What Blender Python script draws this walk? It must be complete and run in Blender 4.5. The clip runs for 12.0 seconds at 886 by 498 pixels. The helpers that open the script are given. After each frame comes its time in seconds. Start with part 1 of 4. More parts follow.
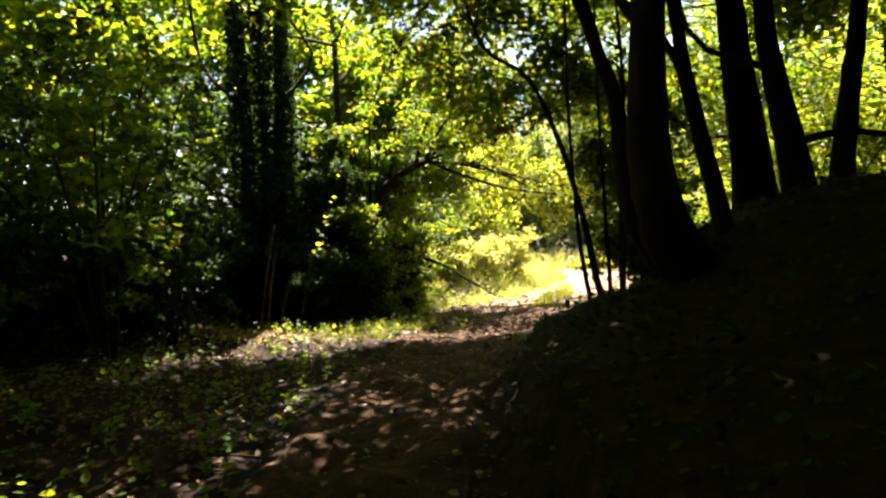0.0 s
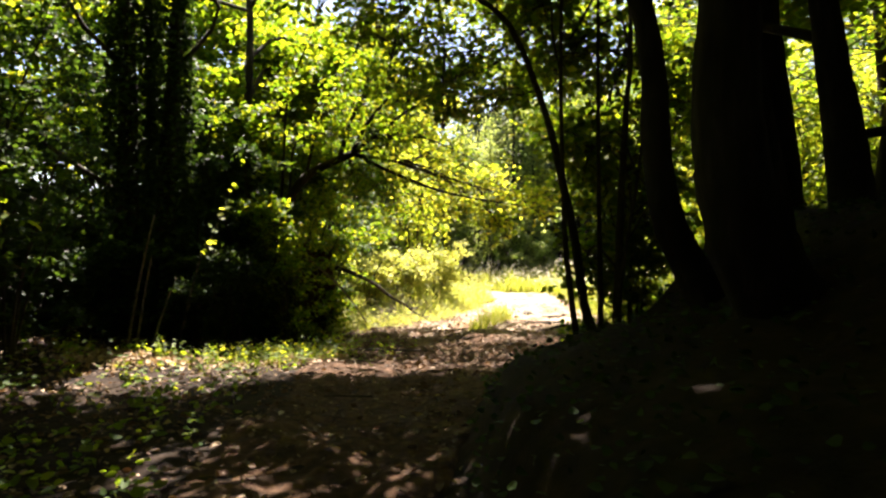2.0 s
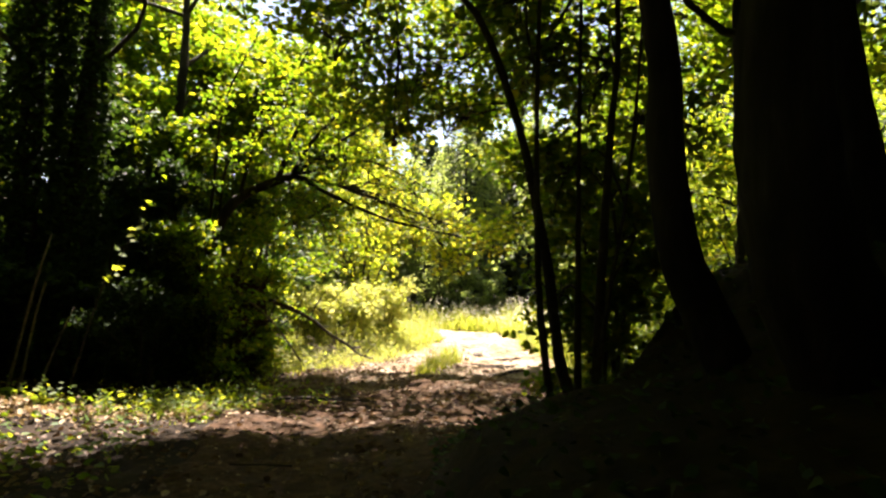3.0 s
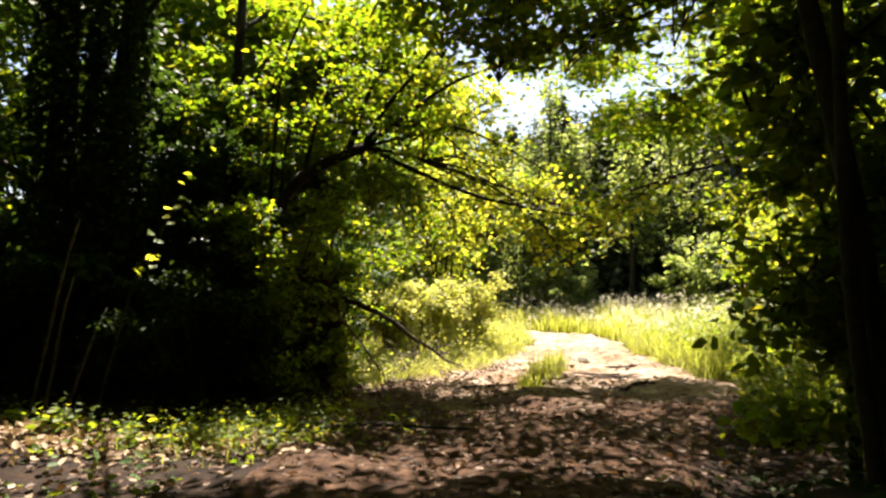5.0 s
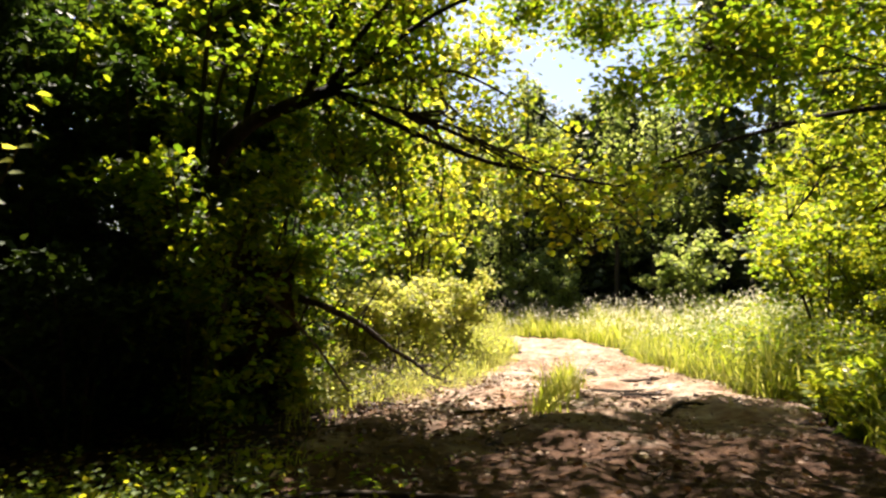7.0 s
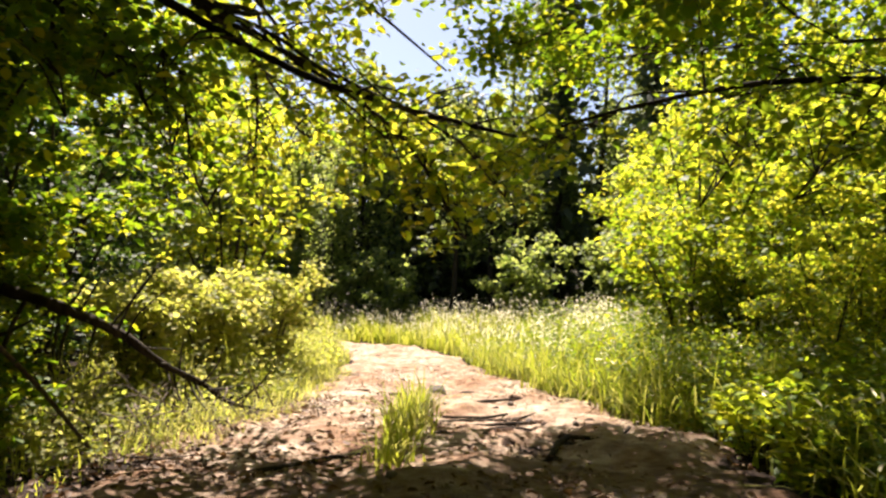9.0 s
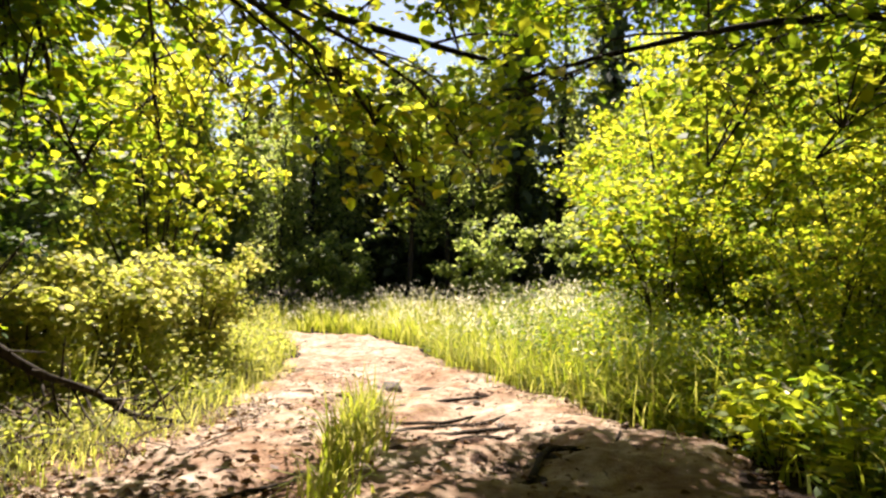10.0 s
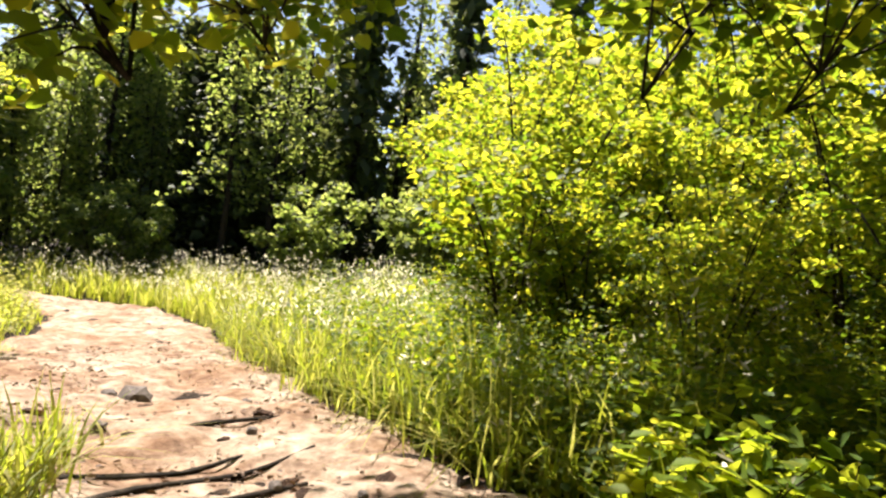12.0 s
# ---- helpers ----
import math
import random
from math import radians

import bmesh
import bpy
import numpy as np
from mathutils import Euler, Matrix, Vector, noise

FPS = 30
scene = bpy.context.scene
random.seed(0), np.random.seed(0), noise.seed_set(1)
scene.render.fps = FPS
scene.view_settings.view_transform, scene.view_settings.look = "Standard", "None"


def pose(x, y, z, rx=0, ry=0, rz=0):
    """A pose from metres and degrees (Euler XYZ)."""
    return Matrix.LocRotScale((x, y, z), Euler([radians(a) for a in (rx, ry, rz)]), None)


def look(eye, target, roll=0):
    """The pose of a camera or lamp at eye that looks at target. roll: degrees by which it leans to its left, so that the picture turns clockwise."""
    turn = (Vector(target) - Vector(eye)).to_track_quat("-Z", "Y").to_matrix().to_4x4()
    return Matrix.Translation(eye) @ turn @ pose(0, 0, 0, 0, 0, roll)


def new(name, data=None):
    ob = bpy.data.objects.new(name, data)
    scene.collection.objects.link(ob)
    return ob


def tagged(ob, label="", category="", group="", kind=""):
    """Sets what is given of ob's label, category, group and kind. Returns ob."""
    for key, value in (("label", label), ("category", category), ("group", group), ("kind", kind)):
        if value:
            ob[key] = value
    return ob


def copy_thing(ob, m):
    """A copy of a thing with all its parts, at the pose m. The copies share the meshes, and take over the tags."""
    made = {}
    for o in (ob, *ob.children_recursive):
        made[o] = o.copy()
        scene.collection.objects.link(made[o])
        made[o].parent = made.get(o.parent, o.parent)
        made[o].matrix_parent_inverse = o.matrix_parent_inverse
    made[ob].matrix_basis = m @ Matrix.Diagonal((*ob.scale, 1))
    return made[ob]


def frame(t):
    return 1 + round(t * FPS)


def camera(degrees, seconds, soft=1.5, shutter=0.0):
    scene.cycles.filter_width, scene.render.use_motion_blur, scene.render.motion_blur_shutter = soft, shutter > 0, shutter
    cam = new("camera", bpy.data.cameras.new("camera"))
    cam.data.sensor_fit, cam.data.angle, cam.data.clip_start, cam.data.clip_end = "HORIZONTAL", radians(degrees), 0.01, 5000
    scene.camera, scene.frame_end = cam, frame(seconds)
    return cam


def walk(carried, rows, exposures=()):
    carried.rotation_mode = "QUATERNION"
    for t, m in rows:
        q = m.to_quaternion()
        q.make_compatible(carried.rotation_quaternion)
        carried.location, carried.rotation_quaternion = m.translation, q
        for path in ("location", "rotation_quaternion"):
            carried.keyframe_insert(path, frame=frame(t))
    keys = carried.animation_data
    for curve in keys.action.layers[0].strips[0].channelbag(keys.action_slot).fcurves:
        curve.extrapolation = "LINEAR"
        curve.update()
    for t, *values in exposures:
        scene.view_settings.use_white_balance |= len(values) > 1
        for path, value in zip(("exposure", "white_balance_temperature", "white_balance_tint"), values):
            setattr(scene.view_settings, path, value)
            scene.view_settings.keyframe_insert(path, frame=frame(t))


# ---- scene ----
cam = camera(71.7, 12.0, soft=2.5)
METRES, EYE, TILT, LEAN, TURN = 14.5, 1.5, -3.0, 4.0, 0.0
ROWS = [
    (0.0, 0.0, 0.0, 0.0, -0.0, 0.0, -0.0),
    (0.5, -0.0088, 0.0387, 0.0013, -5.09, 3.09, -4.12),
    (1.0, -0.0076, 0.0817, -0.0025, -4.2, 0.21, -2.27),
    (1.5, -0.0123, 0.1188, -0.0066, -4.75, 4.14, -4.26),
    (2.0, -0.0115, 0.1604, -0.0093, -7.88, 1.92, -3.1),
    (2.5, -0.0043, 0.1993, -0.0074, -8.34, 3.57, -3.4),
    (3.0, 0.001, 0.2378, -0.007, -12.78, 5.61, -4.63),
    (3.5, 0.0067, 0.2762, -0.0086, -3.5, 4.71, -3.34),
    (5.5, 0.0018, 0.4393, -0.0145, -5.99, 5.15, -4.27),
    (6.0, 0.0011, 0.4848, -0.018, -2.91, 3.38, -2.25),
    (6.5, -0.0032, 0.5261, -0.0188, -5.19, 5.35, -3.49),
    (8.5, 0.0297, 0.6943, -0.0157, -20.44, 5.9, -3.34),
    (9.0, 0.0406, 0.7363, -0.0163, -24.56, 7.17, -4.62),
    (9.5, 0.0591, 0.7751, -0.0168, -26.66, 8.18, -3.93),
    (10.0, 0.0784, 0.8152, -0.0142, -28.6, 6.2, -3.63),
    (10.5, 0.101, 0.8519, -0.0111, -36.75, 6.31, -4.27),
    (11.0, 0.1277, 0.8842, -0.0058, -36.78, 5.77, -5.61),
    (11.5, 0.1503, 0.9176, -0.0036, -43.88, 7.23, -7.37),
    (12.0, 0.1801, 0.9406, -0.0044, -44.66, 5.81, -7.63),
]
EXPOSURES = [(0.0, 3.05, 6900, 17), (3.5, 2.6, 7000, 17), (6.5, 2.15, 7000, 19), (9.0, 1.98, 6950, 21), (10.0, 2.0, 6900, 20), (12.0, 1.95, 6700, 17)]
walk(cam, [(t, pose(0, 0, EYE, TILT, LEAN, TURN) @ pose(METRES * x, METRES * y, METRES * z, 90 + pitch, roll, yaw)) for t, x, y, z, yaw, pitch, roll in ROWS], EXPOSURES)

# ---- world and sun ----
SUN_ELEVATION, SUN_AZIMUTH = radians(58), radians(6)      # azimuth from +y towards +x
world = bpy.data.worlds.new("world")
scene.world = world
world.use_nodes = True
sky = world.node_tree.nodes.new("ShaderNodeTexSky")
sky.sky_type, sky.sun_disc = "NISHITA", False
sky.sun_elevation, sky.sun_rotation = SUN_ELEVATION, SUN_AZIMUTH
sky.dust_density, sky.air_density = 1.0, 1.0
world.node_tree.links.new(sky.outputs[0], world.node_tree.nodes["Background"].inputs[0])
world.node_tree.nodes["Background"].inputs[1].default_value = 0.05
sun = new("sun", bpy.data.lights.new("sun", "SUN"))
sun.data.energy, sun.data.angle, sun.data.color = 5.0, radians(0.53), (1.0, 0.95, 0.86)
sun_from = Vector((math.sin(SUN_AZIMUTH) * math.cos(SUN_ELEVATION), math.cos(SUN_AZIMUTH) * math.cos(SUN_ELEVATION), math.sin(SUN_ELEVATION)))
sun.matrix_world = look(sun_from * 60, (0, 0, 0))

# ---- materials ----


def material(name):
    m = bpy.data.materials.new(name)
    m.use_nodes = True
    return m, m.node_tree.nodes, m.node_tree.links, m.node_tree.nodes["Principled BSDF"]


def ramp(nodes, stops):
    r = nodes.new("ShaderNodeValToRGB")
    while len(r.color_ramp.elements) < len(stops):
        r.color_ramp.elements.new(0.5)
    for e, (p, c) in zip(r.color_ramp.elements, stops):
        e.position, e.color = p, (*c, 1)
    return r


def noise_node(nodes, links, scale, detail=4, rough=0.6, stretch=None):
    n = nodes.new("ShaderNodeTexNoise")
    n.inputs["Scale"].default_value, n.inputs["Detail"].default_value, n.inputs["Roughness"].default_value = scale, detail, rough
    c = nodes.new("ShaderNodeTexCoord")
    if stretch:
        mp = nodes.new("ShaderNodeMapping")
        mp.inputs["Scale"].default_value = stretch
        links.new(c.outputs["Object"], mp.inputs["Vector"])
        links.new(mp.outputs[0], n.inputs["Vector"])
    else:
        links.new(c.outputs["Object"], n.inputs["Vector"])
    return n


def leaf_material(name, stops, glow, share=0.5, rough=0.6):
    """A thin leaf: reflects, and lets part of the light through in a yellower green."""
    m, nodes, links, b = material(name)
    geo = nodes.new("ShaderNodeNewGeometry")
    r = ramp(nodes, stops)
    links.new(geo.outputs["Random Per Island"], r.inputs[0])
    n = noise_node(nodes, links, 40, 3)
    mixc = nodes.new("ShaderNodeMix")
    mixc.data_type, mixc.blend_type = "RGBA", "MULTIPLY"
    mixc.inputs["Factor"].default_value = 0.35
    links.new(r.outputs[0], mixc.inputs[6])
    links.new(n.outputs["Fac"], mixc.inputs[7])
    links.new(mixc.outputs[2], b.inputs["Base Color"])
    b.inputs["Roughness"].default_value = rough
    b.inputs["Specular IOR Level"].default_value = 0.22
    t = nodes.new("ShaderNodeBsdfTranslucent")
    r2 = ramp(nodes, glow)
    links.new(geo.outputs["Random Per Island"], r2.inputs[0])
    links.new(r2.outputs[0], t.inputs["Color"])
    mx = nodes.new("ShaderNodeMixShader")
    mx.inputs[0].default_value = share
    links.new(b.outputs[0], mx.inputs[1])
    links.new(t.outputs[0], mx.inputs[2])
    links.new(mx.outputs[0], nodes["Material Output"].inputs["Surface"])
    return m


def solid_material(name, scale, stops, rough=0.9, bump=0.4, bump_scale=None, stretch=None, big=None, dist=0.02, stain=(0.55, 0.5, 0.45)):
    m, nodes, links, b = material(name)
    n = noise_node(nodes, links, scale, 6, 0.65, stretch)
    r = ramp(nodes, stops)
    links.new(n.outputs["Fac"], r.inputs[0])
    out = r.outputs[0]
    if big:
        n2 = noise_node(nodes, links, big, 3)
        r2 = ramp(nodes, [(0.38, stain), (0.6, (1, 1, 1))])
        links.new(n2.outputs["Fac"], r2.inputs[0])
        mixc = nodes.new("ShaderNodeMix")
        mixc.data_type, mixc.blend_type = "RGBA", "MULTIPLY"
        mixc.inputs["Factor"].default_value = 1
        links.new(out, mixc.inputs[6])
        links.new(r2.outputs[0], mixc.inputs[7])
        out = mixc.outputs[2]
    links.new(out, b.inputs["Base Color"])
    b.inputs["Roughness"].default_value = rough
    b.inputs["Specular IOR Level"].default_value = 0.2
    if bump:
        n3 = noise_node(nodes, links, bump_scale or scale * 2, 8, 0.7, stretch)
        bp = nodes.new("ShaderNodeBump")
        bp.inputs["Strength"].default_value, bp.inputs["Distance"].default_value = bump, dist
        links.new(n3.outputs["Fac"], bp.inputs["Height"])
        links.new(bp.outputs[0], b.inputs["Normal"])
    return m


M_HAZEL = leaf_material("hazel_leaf", [(0, (0.03, 0.07, 0.008)), (0.5, (0.045, 0.1, 0.01)), (1, (0.085, 0.135, 0.012))],
                        [(0, (0.13, 0.26, 0.01)), (0.6, (0.31, 0.43, 0.013)), (1, (0.6, 0.57, 0.02))])
M_YELLOW = leaf_material("lime_leaf", [(0, (0.07, 0.13, 0.012)), (0.5, (0.12, 0.18, 0.014)), (1, (0.18, 0.21, 0.018))],
                         [(0, (0.19, 0.33, 0.014)), (0.4, (0.45, 0.54, 0.026)), (0.75, (0.67, 0.66, 0.042)), (1, (0.84, 0.74, 0.07))], 0.55)
M_IVY = leaf_material("ivy_leaf", [(0, (0.012, 0.03, 0.008)), (0.6, (0.025, 0.05, 0.012)), (1, (0.04, 0.075, 0.015))],
                      [(0, (0.03, 0.07, 0.008)), (1, (0.1, 0.16, 0.015))], 0.2, 0.75)
# Leaf darkened and barely translucent, so thickets look shaded by colour.
M_SHADE_LEAF = leaf_material("shaded_leaf", [(0, (0.011, 0.03, 0.009)), (0.6, (0.022, 0.05, 0.014)), (1, (0.04, 0.078, 0.018))],
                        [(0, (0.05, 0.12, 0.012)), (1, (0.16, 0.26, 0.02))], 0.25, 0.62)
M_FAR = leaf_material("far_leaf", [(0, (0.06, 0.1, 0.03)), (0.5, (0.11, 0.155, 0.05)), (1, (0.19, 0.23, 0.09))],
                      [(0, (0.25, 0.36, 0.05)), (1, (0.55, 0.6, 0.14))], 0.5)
M_SPRUCE = leaf_material("spruce_needle", [(0, (0.025, 0.042, 0.014)), (1, (0.07, 0.09, 0.035))],
                         [(0, (0.06, 0.1, 0.02)), (1, (0.25, 0.28, 0.07))], 0.3)
M_GRASS = leaf_material("grass_blade", [(0, (0.08, 0.13, 0.016)), (0.5, (0.16, 0.19, 0.03)), (1, (0.28, 0.27, 0.08))],
                        [(0, (0.34, 0.44, 0.025)), (0.6, (0.56, 0.58, 0.05)), (1, (0.74, 0.7, 0.18))], 0.45)
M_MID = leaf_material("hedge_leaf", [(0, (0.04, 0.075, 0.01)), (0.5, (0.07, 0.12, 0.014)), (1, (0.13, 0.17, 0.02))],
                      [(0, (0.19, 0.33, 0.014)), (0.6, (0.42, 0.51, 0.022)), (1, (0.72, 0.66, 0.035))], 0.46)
M_SUN_STRAW = leaf_material("sunlit_pale_leaf", [(0, (0.12, 0.16, 0.025)), (0.5, (0.21, 0.23, 0.055)), (1, (0.33, 0.31, 0.12))],
                        [(0, (0.4, 0.48, 0.05)), (0.6, (0.64, 0.63, 0.1)), (1, (0.8, 0.73, 0.2))], 0.5)
M_SEED = leaf_material("grass_seed", [(0, (0.34, 0.31, 0.2)), (1, (0.55, 0.52, 0.4))], [(0, (0.62, 0.57, 0.36)), (1, (0.82, 0.78, 0.58))], 0.6)
M_HERB = leaf_material("herb_leaf", [(0, (0.03, 0.075, 0.012)), (0.6, (0.055, 0.11, 0.016)), (1, (0.1, 0.15, 0.024))],
                       [(0, (0.22, 0.36, 0.015)), (1, (0.55, 0.6, 0.03))], 0.36)
M_LITTER = leaf_material("fallen_leaf", [(0, (0.06, 0.03, 0.014)), (0.6, (0.13, 0.075, 0.04)), (0.88, (0.24, 0.16, 0.095)), (1, (0.44, 0.33, 0.22))],
                         [(0, (0.15, 0.07, 0.02)), (1, (0.3, 0.16, 0.06))], 0.12, 0.6)
M_SUN_LITTER = leaf_material("sunlit_litter_leaf", [(0, (0.14, 0.08, 0.04)), (0.5, (0.32, 0.22, 0.13)), (1, (0.52, 0.41, 0.27))], [(0, (0.3, 0.18, 0.07)), (1, (0.5, 0.36, 0.16))], 0.2, 0.7)
M_BARK = solid_material("bark", 9, [(0.3, (0.014, 0.011, 0.008)), (0.55, (0.035, 0.027, 0.019)), (0.75, (0.075, 0.062, 0.046))], 0.95, 1.0, 14, (1, 1, 0.18), 1.3)
M_TWIG = solid_material("twig_bark", 20, [(0.3, (0.02, 0.015, 0.01)), (0.7, (0.07, 0.055, 0.04))], 0.9, 0.5, 30)
M_PALE = solid_material("weathered_wood", 14, [(0.3, (0.045, 0.034, 0.024)), (0.7, (0.2, 0.16, 0.12))], 0.9, 0.5, 30, (1, 1, 1))
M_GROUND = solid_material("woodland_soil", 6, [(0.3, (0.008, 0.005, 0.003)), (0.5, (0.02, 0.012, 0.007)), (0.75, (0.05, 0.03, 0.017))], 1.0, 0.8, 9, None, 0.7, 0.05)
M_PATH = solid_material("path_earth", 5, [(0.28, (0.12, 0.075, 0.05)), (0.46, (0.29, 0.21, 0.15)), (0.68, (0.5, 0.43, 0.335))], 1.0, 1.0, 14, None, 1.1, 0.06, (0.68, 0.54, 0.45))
# Towards the wood the path turns humus brown, its colour also deepening the shade.
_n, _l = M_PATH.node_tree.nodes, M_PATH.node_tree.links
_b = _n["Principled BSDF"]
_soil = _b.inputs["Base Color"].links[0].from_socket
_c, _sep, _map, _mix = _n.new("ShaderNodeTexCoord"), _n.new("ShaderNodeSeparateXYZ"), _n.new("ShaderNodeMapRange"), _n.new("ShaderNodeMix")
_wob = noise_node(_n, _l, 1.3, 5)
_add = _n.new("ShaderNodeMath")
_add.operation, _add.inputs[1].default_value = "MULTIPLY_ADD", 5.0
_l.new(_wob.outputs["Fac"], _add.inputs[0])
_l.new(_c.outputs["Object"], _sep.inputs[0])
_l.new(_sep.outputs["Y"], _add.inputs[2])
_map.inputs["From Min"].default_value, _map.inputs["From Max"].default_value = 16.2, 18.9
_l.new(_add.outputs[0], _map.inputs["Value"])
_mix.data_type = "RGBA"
_shade_humus = noise_node(_n, _l, 7, 6)
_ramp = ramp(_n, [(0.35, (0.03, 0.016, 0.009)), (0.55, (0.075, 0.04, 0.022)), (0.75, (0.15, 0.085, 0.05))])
_l.new(_shade_humus.outputs["Fac"], _ramp.inputs[0])
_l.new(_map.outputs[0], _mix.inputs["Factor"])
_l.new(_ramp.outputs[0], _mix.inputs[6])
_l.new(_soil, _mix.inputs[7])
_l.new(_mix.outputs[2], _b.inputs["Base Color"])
M_ROOT_SOIL = solid_material("root_soil", 8, [(0.3, (0.02, 0.012, 0.008)), (0.7, (0.07, 0.035, 0.02))], 1.0, 0.9, 8, None, 1, 0.06)
M_STONE = solid_material("stone", 12, [(0.3, (0.06, 0.05, 0.045)), (0.7, (0.2, 0.17, 0.15))], 0.9, 0.5, 30)

# ---- mesh helpers ----
RNG = np.random.default_rng(5)


def mesh_object(name, verts, faces, mat, parent=None, label="", smooth=False):
    me = bpy.data.meshes.new(name)
    me.from_pydata([tuple(v) for v in np.asarray(verts, float)] if not isinstance(verts, list) else verts, [], faces if isinstance(faces, list) else faces.tolist())
    me.materials.append(mat)
    if smooth:
        me.polygons.foreach_set("use_smooth", np.ones(len(me.polygons), bool))
    ob = new(name, me)
    ob.parent = parent
    return tagged(ob, label)


def thing(name, at, label, category, group="", kind=""):
    ob = new(name)
    ob.location = at
    return tagged(ob, label, category, group, kind)


class Sweep:
    """Tapered round stems collected into one mesh."""

    def __init__(self):
        self.v, self.f, self.count = [], [], 0

    def add(self, pts, radii, sides=8, rough=0.0):
        pts = np.asarray(pts, float)
        n = len(pts)
        tan = np.gradient(pts, axis=0)
        tan /= np.linalg.norm(tan, axis=1)[:, None] + 1e-9
        ref = np.array([1.0, 0, 0]) if abs(tan[:, 0]).mean() < 0.7 else np.array([0, 1.0, 0])
        u = np.cross(tan, ref)
        u /= np.linalg.norm(u, axis=1)[:, None] + 1e-9
        w = np.cross(tan, u)
        a = np.linspace(0, 2 * np.pi, sides, endpoint=False)
        r = np.asarray(radii, float)[:, None] * (1 + rough * RNG.normal(0, 1, (n, sides)))
        ring = pts[:, None] + (np.cos(a) * r)[..., None] * u[:, None] + (np.sin(a) * r)[..., None] * w[:, None]
        self.v.append(ring.reshape(-1, 3))
        c = self.count
        for i in range(n - 1):
            for j in range(sides):
                k = (j + 1) % sides
                self.f.append([c + i * sides + j, c + i * sides + k, c + (i + 1) * sides + k, c + (i + 1) * sides + j])
        self.f.append([c + (n - 1) * sides + j for j in range(sides)])
        self.f.append([c + j for j in reversed(range(sides))])
        self.count += n * sides

    def make(self, name, mat, parent=None, label=""):
        return mesh_object(name, np.concatenate(self.v), self.f, mat, parent, label, True)


def curve_points(ctrl, n):
    """A smooth line of n points through the control points."""
    c = np.asarray(ctrl, float)
    c = np.vstack([2 * c[0] - c[1], c, 2 * c[-1] - c[-2]])
    out = []
    for s in np.linspace(0, len(c) - 3 - 1e-6, n):
        i = int(s)
        t = s - i
        p0, p1, p2, p3 = c[i:i + 4]
        out.append(0.5 * (2 * p1 + (p2 - p0) * t + (2 * p0 - 5 * p1 + 4 * p2 - p3) * t * t + (3 * p1 - p0 - 3 * p2 + p3) * t ** 3))
    return np.array(out)


def unit(a):
    return a / (np.linalg.norm(a, axis=-1, keepdims=True) + 1e-9)


def leaf_arrays(centres, sizes, width=0.75, droop=0.35, along=None, flat=0.6, fold=0.25, simple=False):
    """Folded pointed leaves, two quads each."""
    n = len(centres)
    d = RNG.normal(0, 1, (n, 3))
    d[:, 2] = d[:, 2] * (1 - flat) - droop
    if along is not None:
        d = d * 0.6 + along
    d = unit(d)
    up = RNG.normal(0, 0.55, (n, 3)) + [0, 0, 1]
    side = unit(np.cross(d, up))
    nrm = np.cross(side, d)
    s = np.asarray(sizes)[:, None]
    w = s * width * 0.5
    base, tip = centres, centres + d * s
    if simple:      # small, far or deeply shaded leaves: one folded kite each
        mid = centres + d * s * 0.42 + nrm * w * fold
        v = np.stack([base, mid + side * w, tip, mid - side * w], 1).reshape(-1, 3)
        return v, np.arange(n)[:, None] * 4 + [0, 3, 2, 1]
    l1 = centres + d * s * 0.28 + side * w * 0.95 + nrm * w * fold
    l2 = centres + d * s * 0.68 + side * w * 0.75 + nrm * w * fold
    r1 = centres + d * s * 0.28 - side * w * 0.95 + nrm * w * fold
    r2 = centres + d * s * 0.68 - side * w * 0.75 + nrm * w * fold
    v = np.stack([base, l1, l2, tip, r2, r1], 1).reshape(-1, 3)
    i = np.arange(n)[:, None] * 6
    f = np.concatenate([i + [0, 3, 2, 1], i + [0, 5, 4, 3]], 0)
    return v, f


def quick_mesh(name, v, f, mat, parent=None, label=""):
    """A mesh of quads or triangles from arrays."""
    me = bpy.data.meshes.new(name)
    k = f.shape[1]
    me.vertices.add(len(v))
    me.vertices.foreach_set("co", np.ascontiguousarray(v, dtype=np.float32).ravel())
    me.loops.add(f.size)
    me.loops.foreach_set("vertex_index", np.ascontiguousarray(f, dtype=np.int32).ravel())
    me.polygons.add(len(f))
    me.polygons.foreach_set("loop_start", np.arange(len(f), dtype=np.int32) * k)
    me.update(calc_edges=True)
    me.validate()
    me.materials.append(mat)
    ob = new(name, me)
    ob.parent = parent
    return tagged(ob, label)


def blades(roots, heights, widths, lean=0.35, segs=3):
    """Grass blades: tapered bent strips of quads."""
    n = len(roots)
    a = RNG.uniform(0, 2 * np.pi, n)
    d = np.stack([np.cos(a), np.sin(a), np.zeros(n)], 1)
    side = np.stack([-np.sin(a), np.cos(a), np.zeros(n)], 1)
    bend = np.abs(RNG.normal(0, lean, n)) + 0.08
    rows = []
    for k in range(segs + 1):
        t = k / segs
        c = roots + d * (heights * bend * t * t)[:, None] + np.array([0, 0, 1]) * (heights * t * (1 - 0.35 * bend * t))[:, None]
        w = (widths * (1 - t) ** 0.7 * 0.5 + 0.0008)[:, None]
        rows += [c - side * w, c + side * w]
    v = np.stack(rows, 1).reshape(-1, 3)
    i = np.arange(n)[:, None] * (2 * segs + 2)
    f = np.concatenate([i + [2 * k, 2 * k + 1, 2 * k + 3, 2 * k + 2] for k in range(segs)], 0)
    return v, f


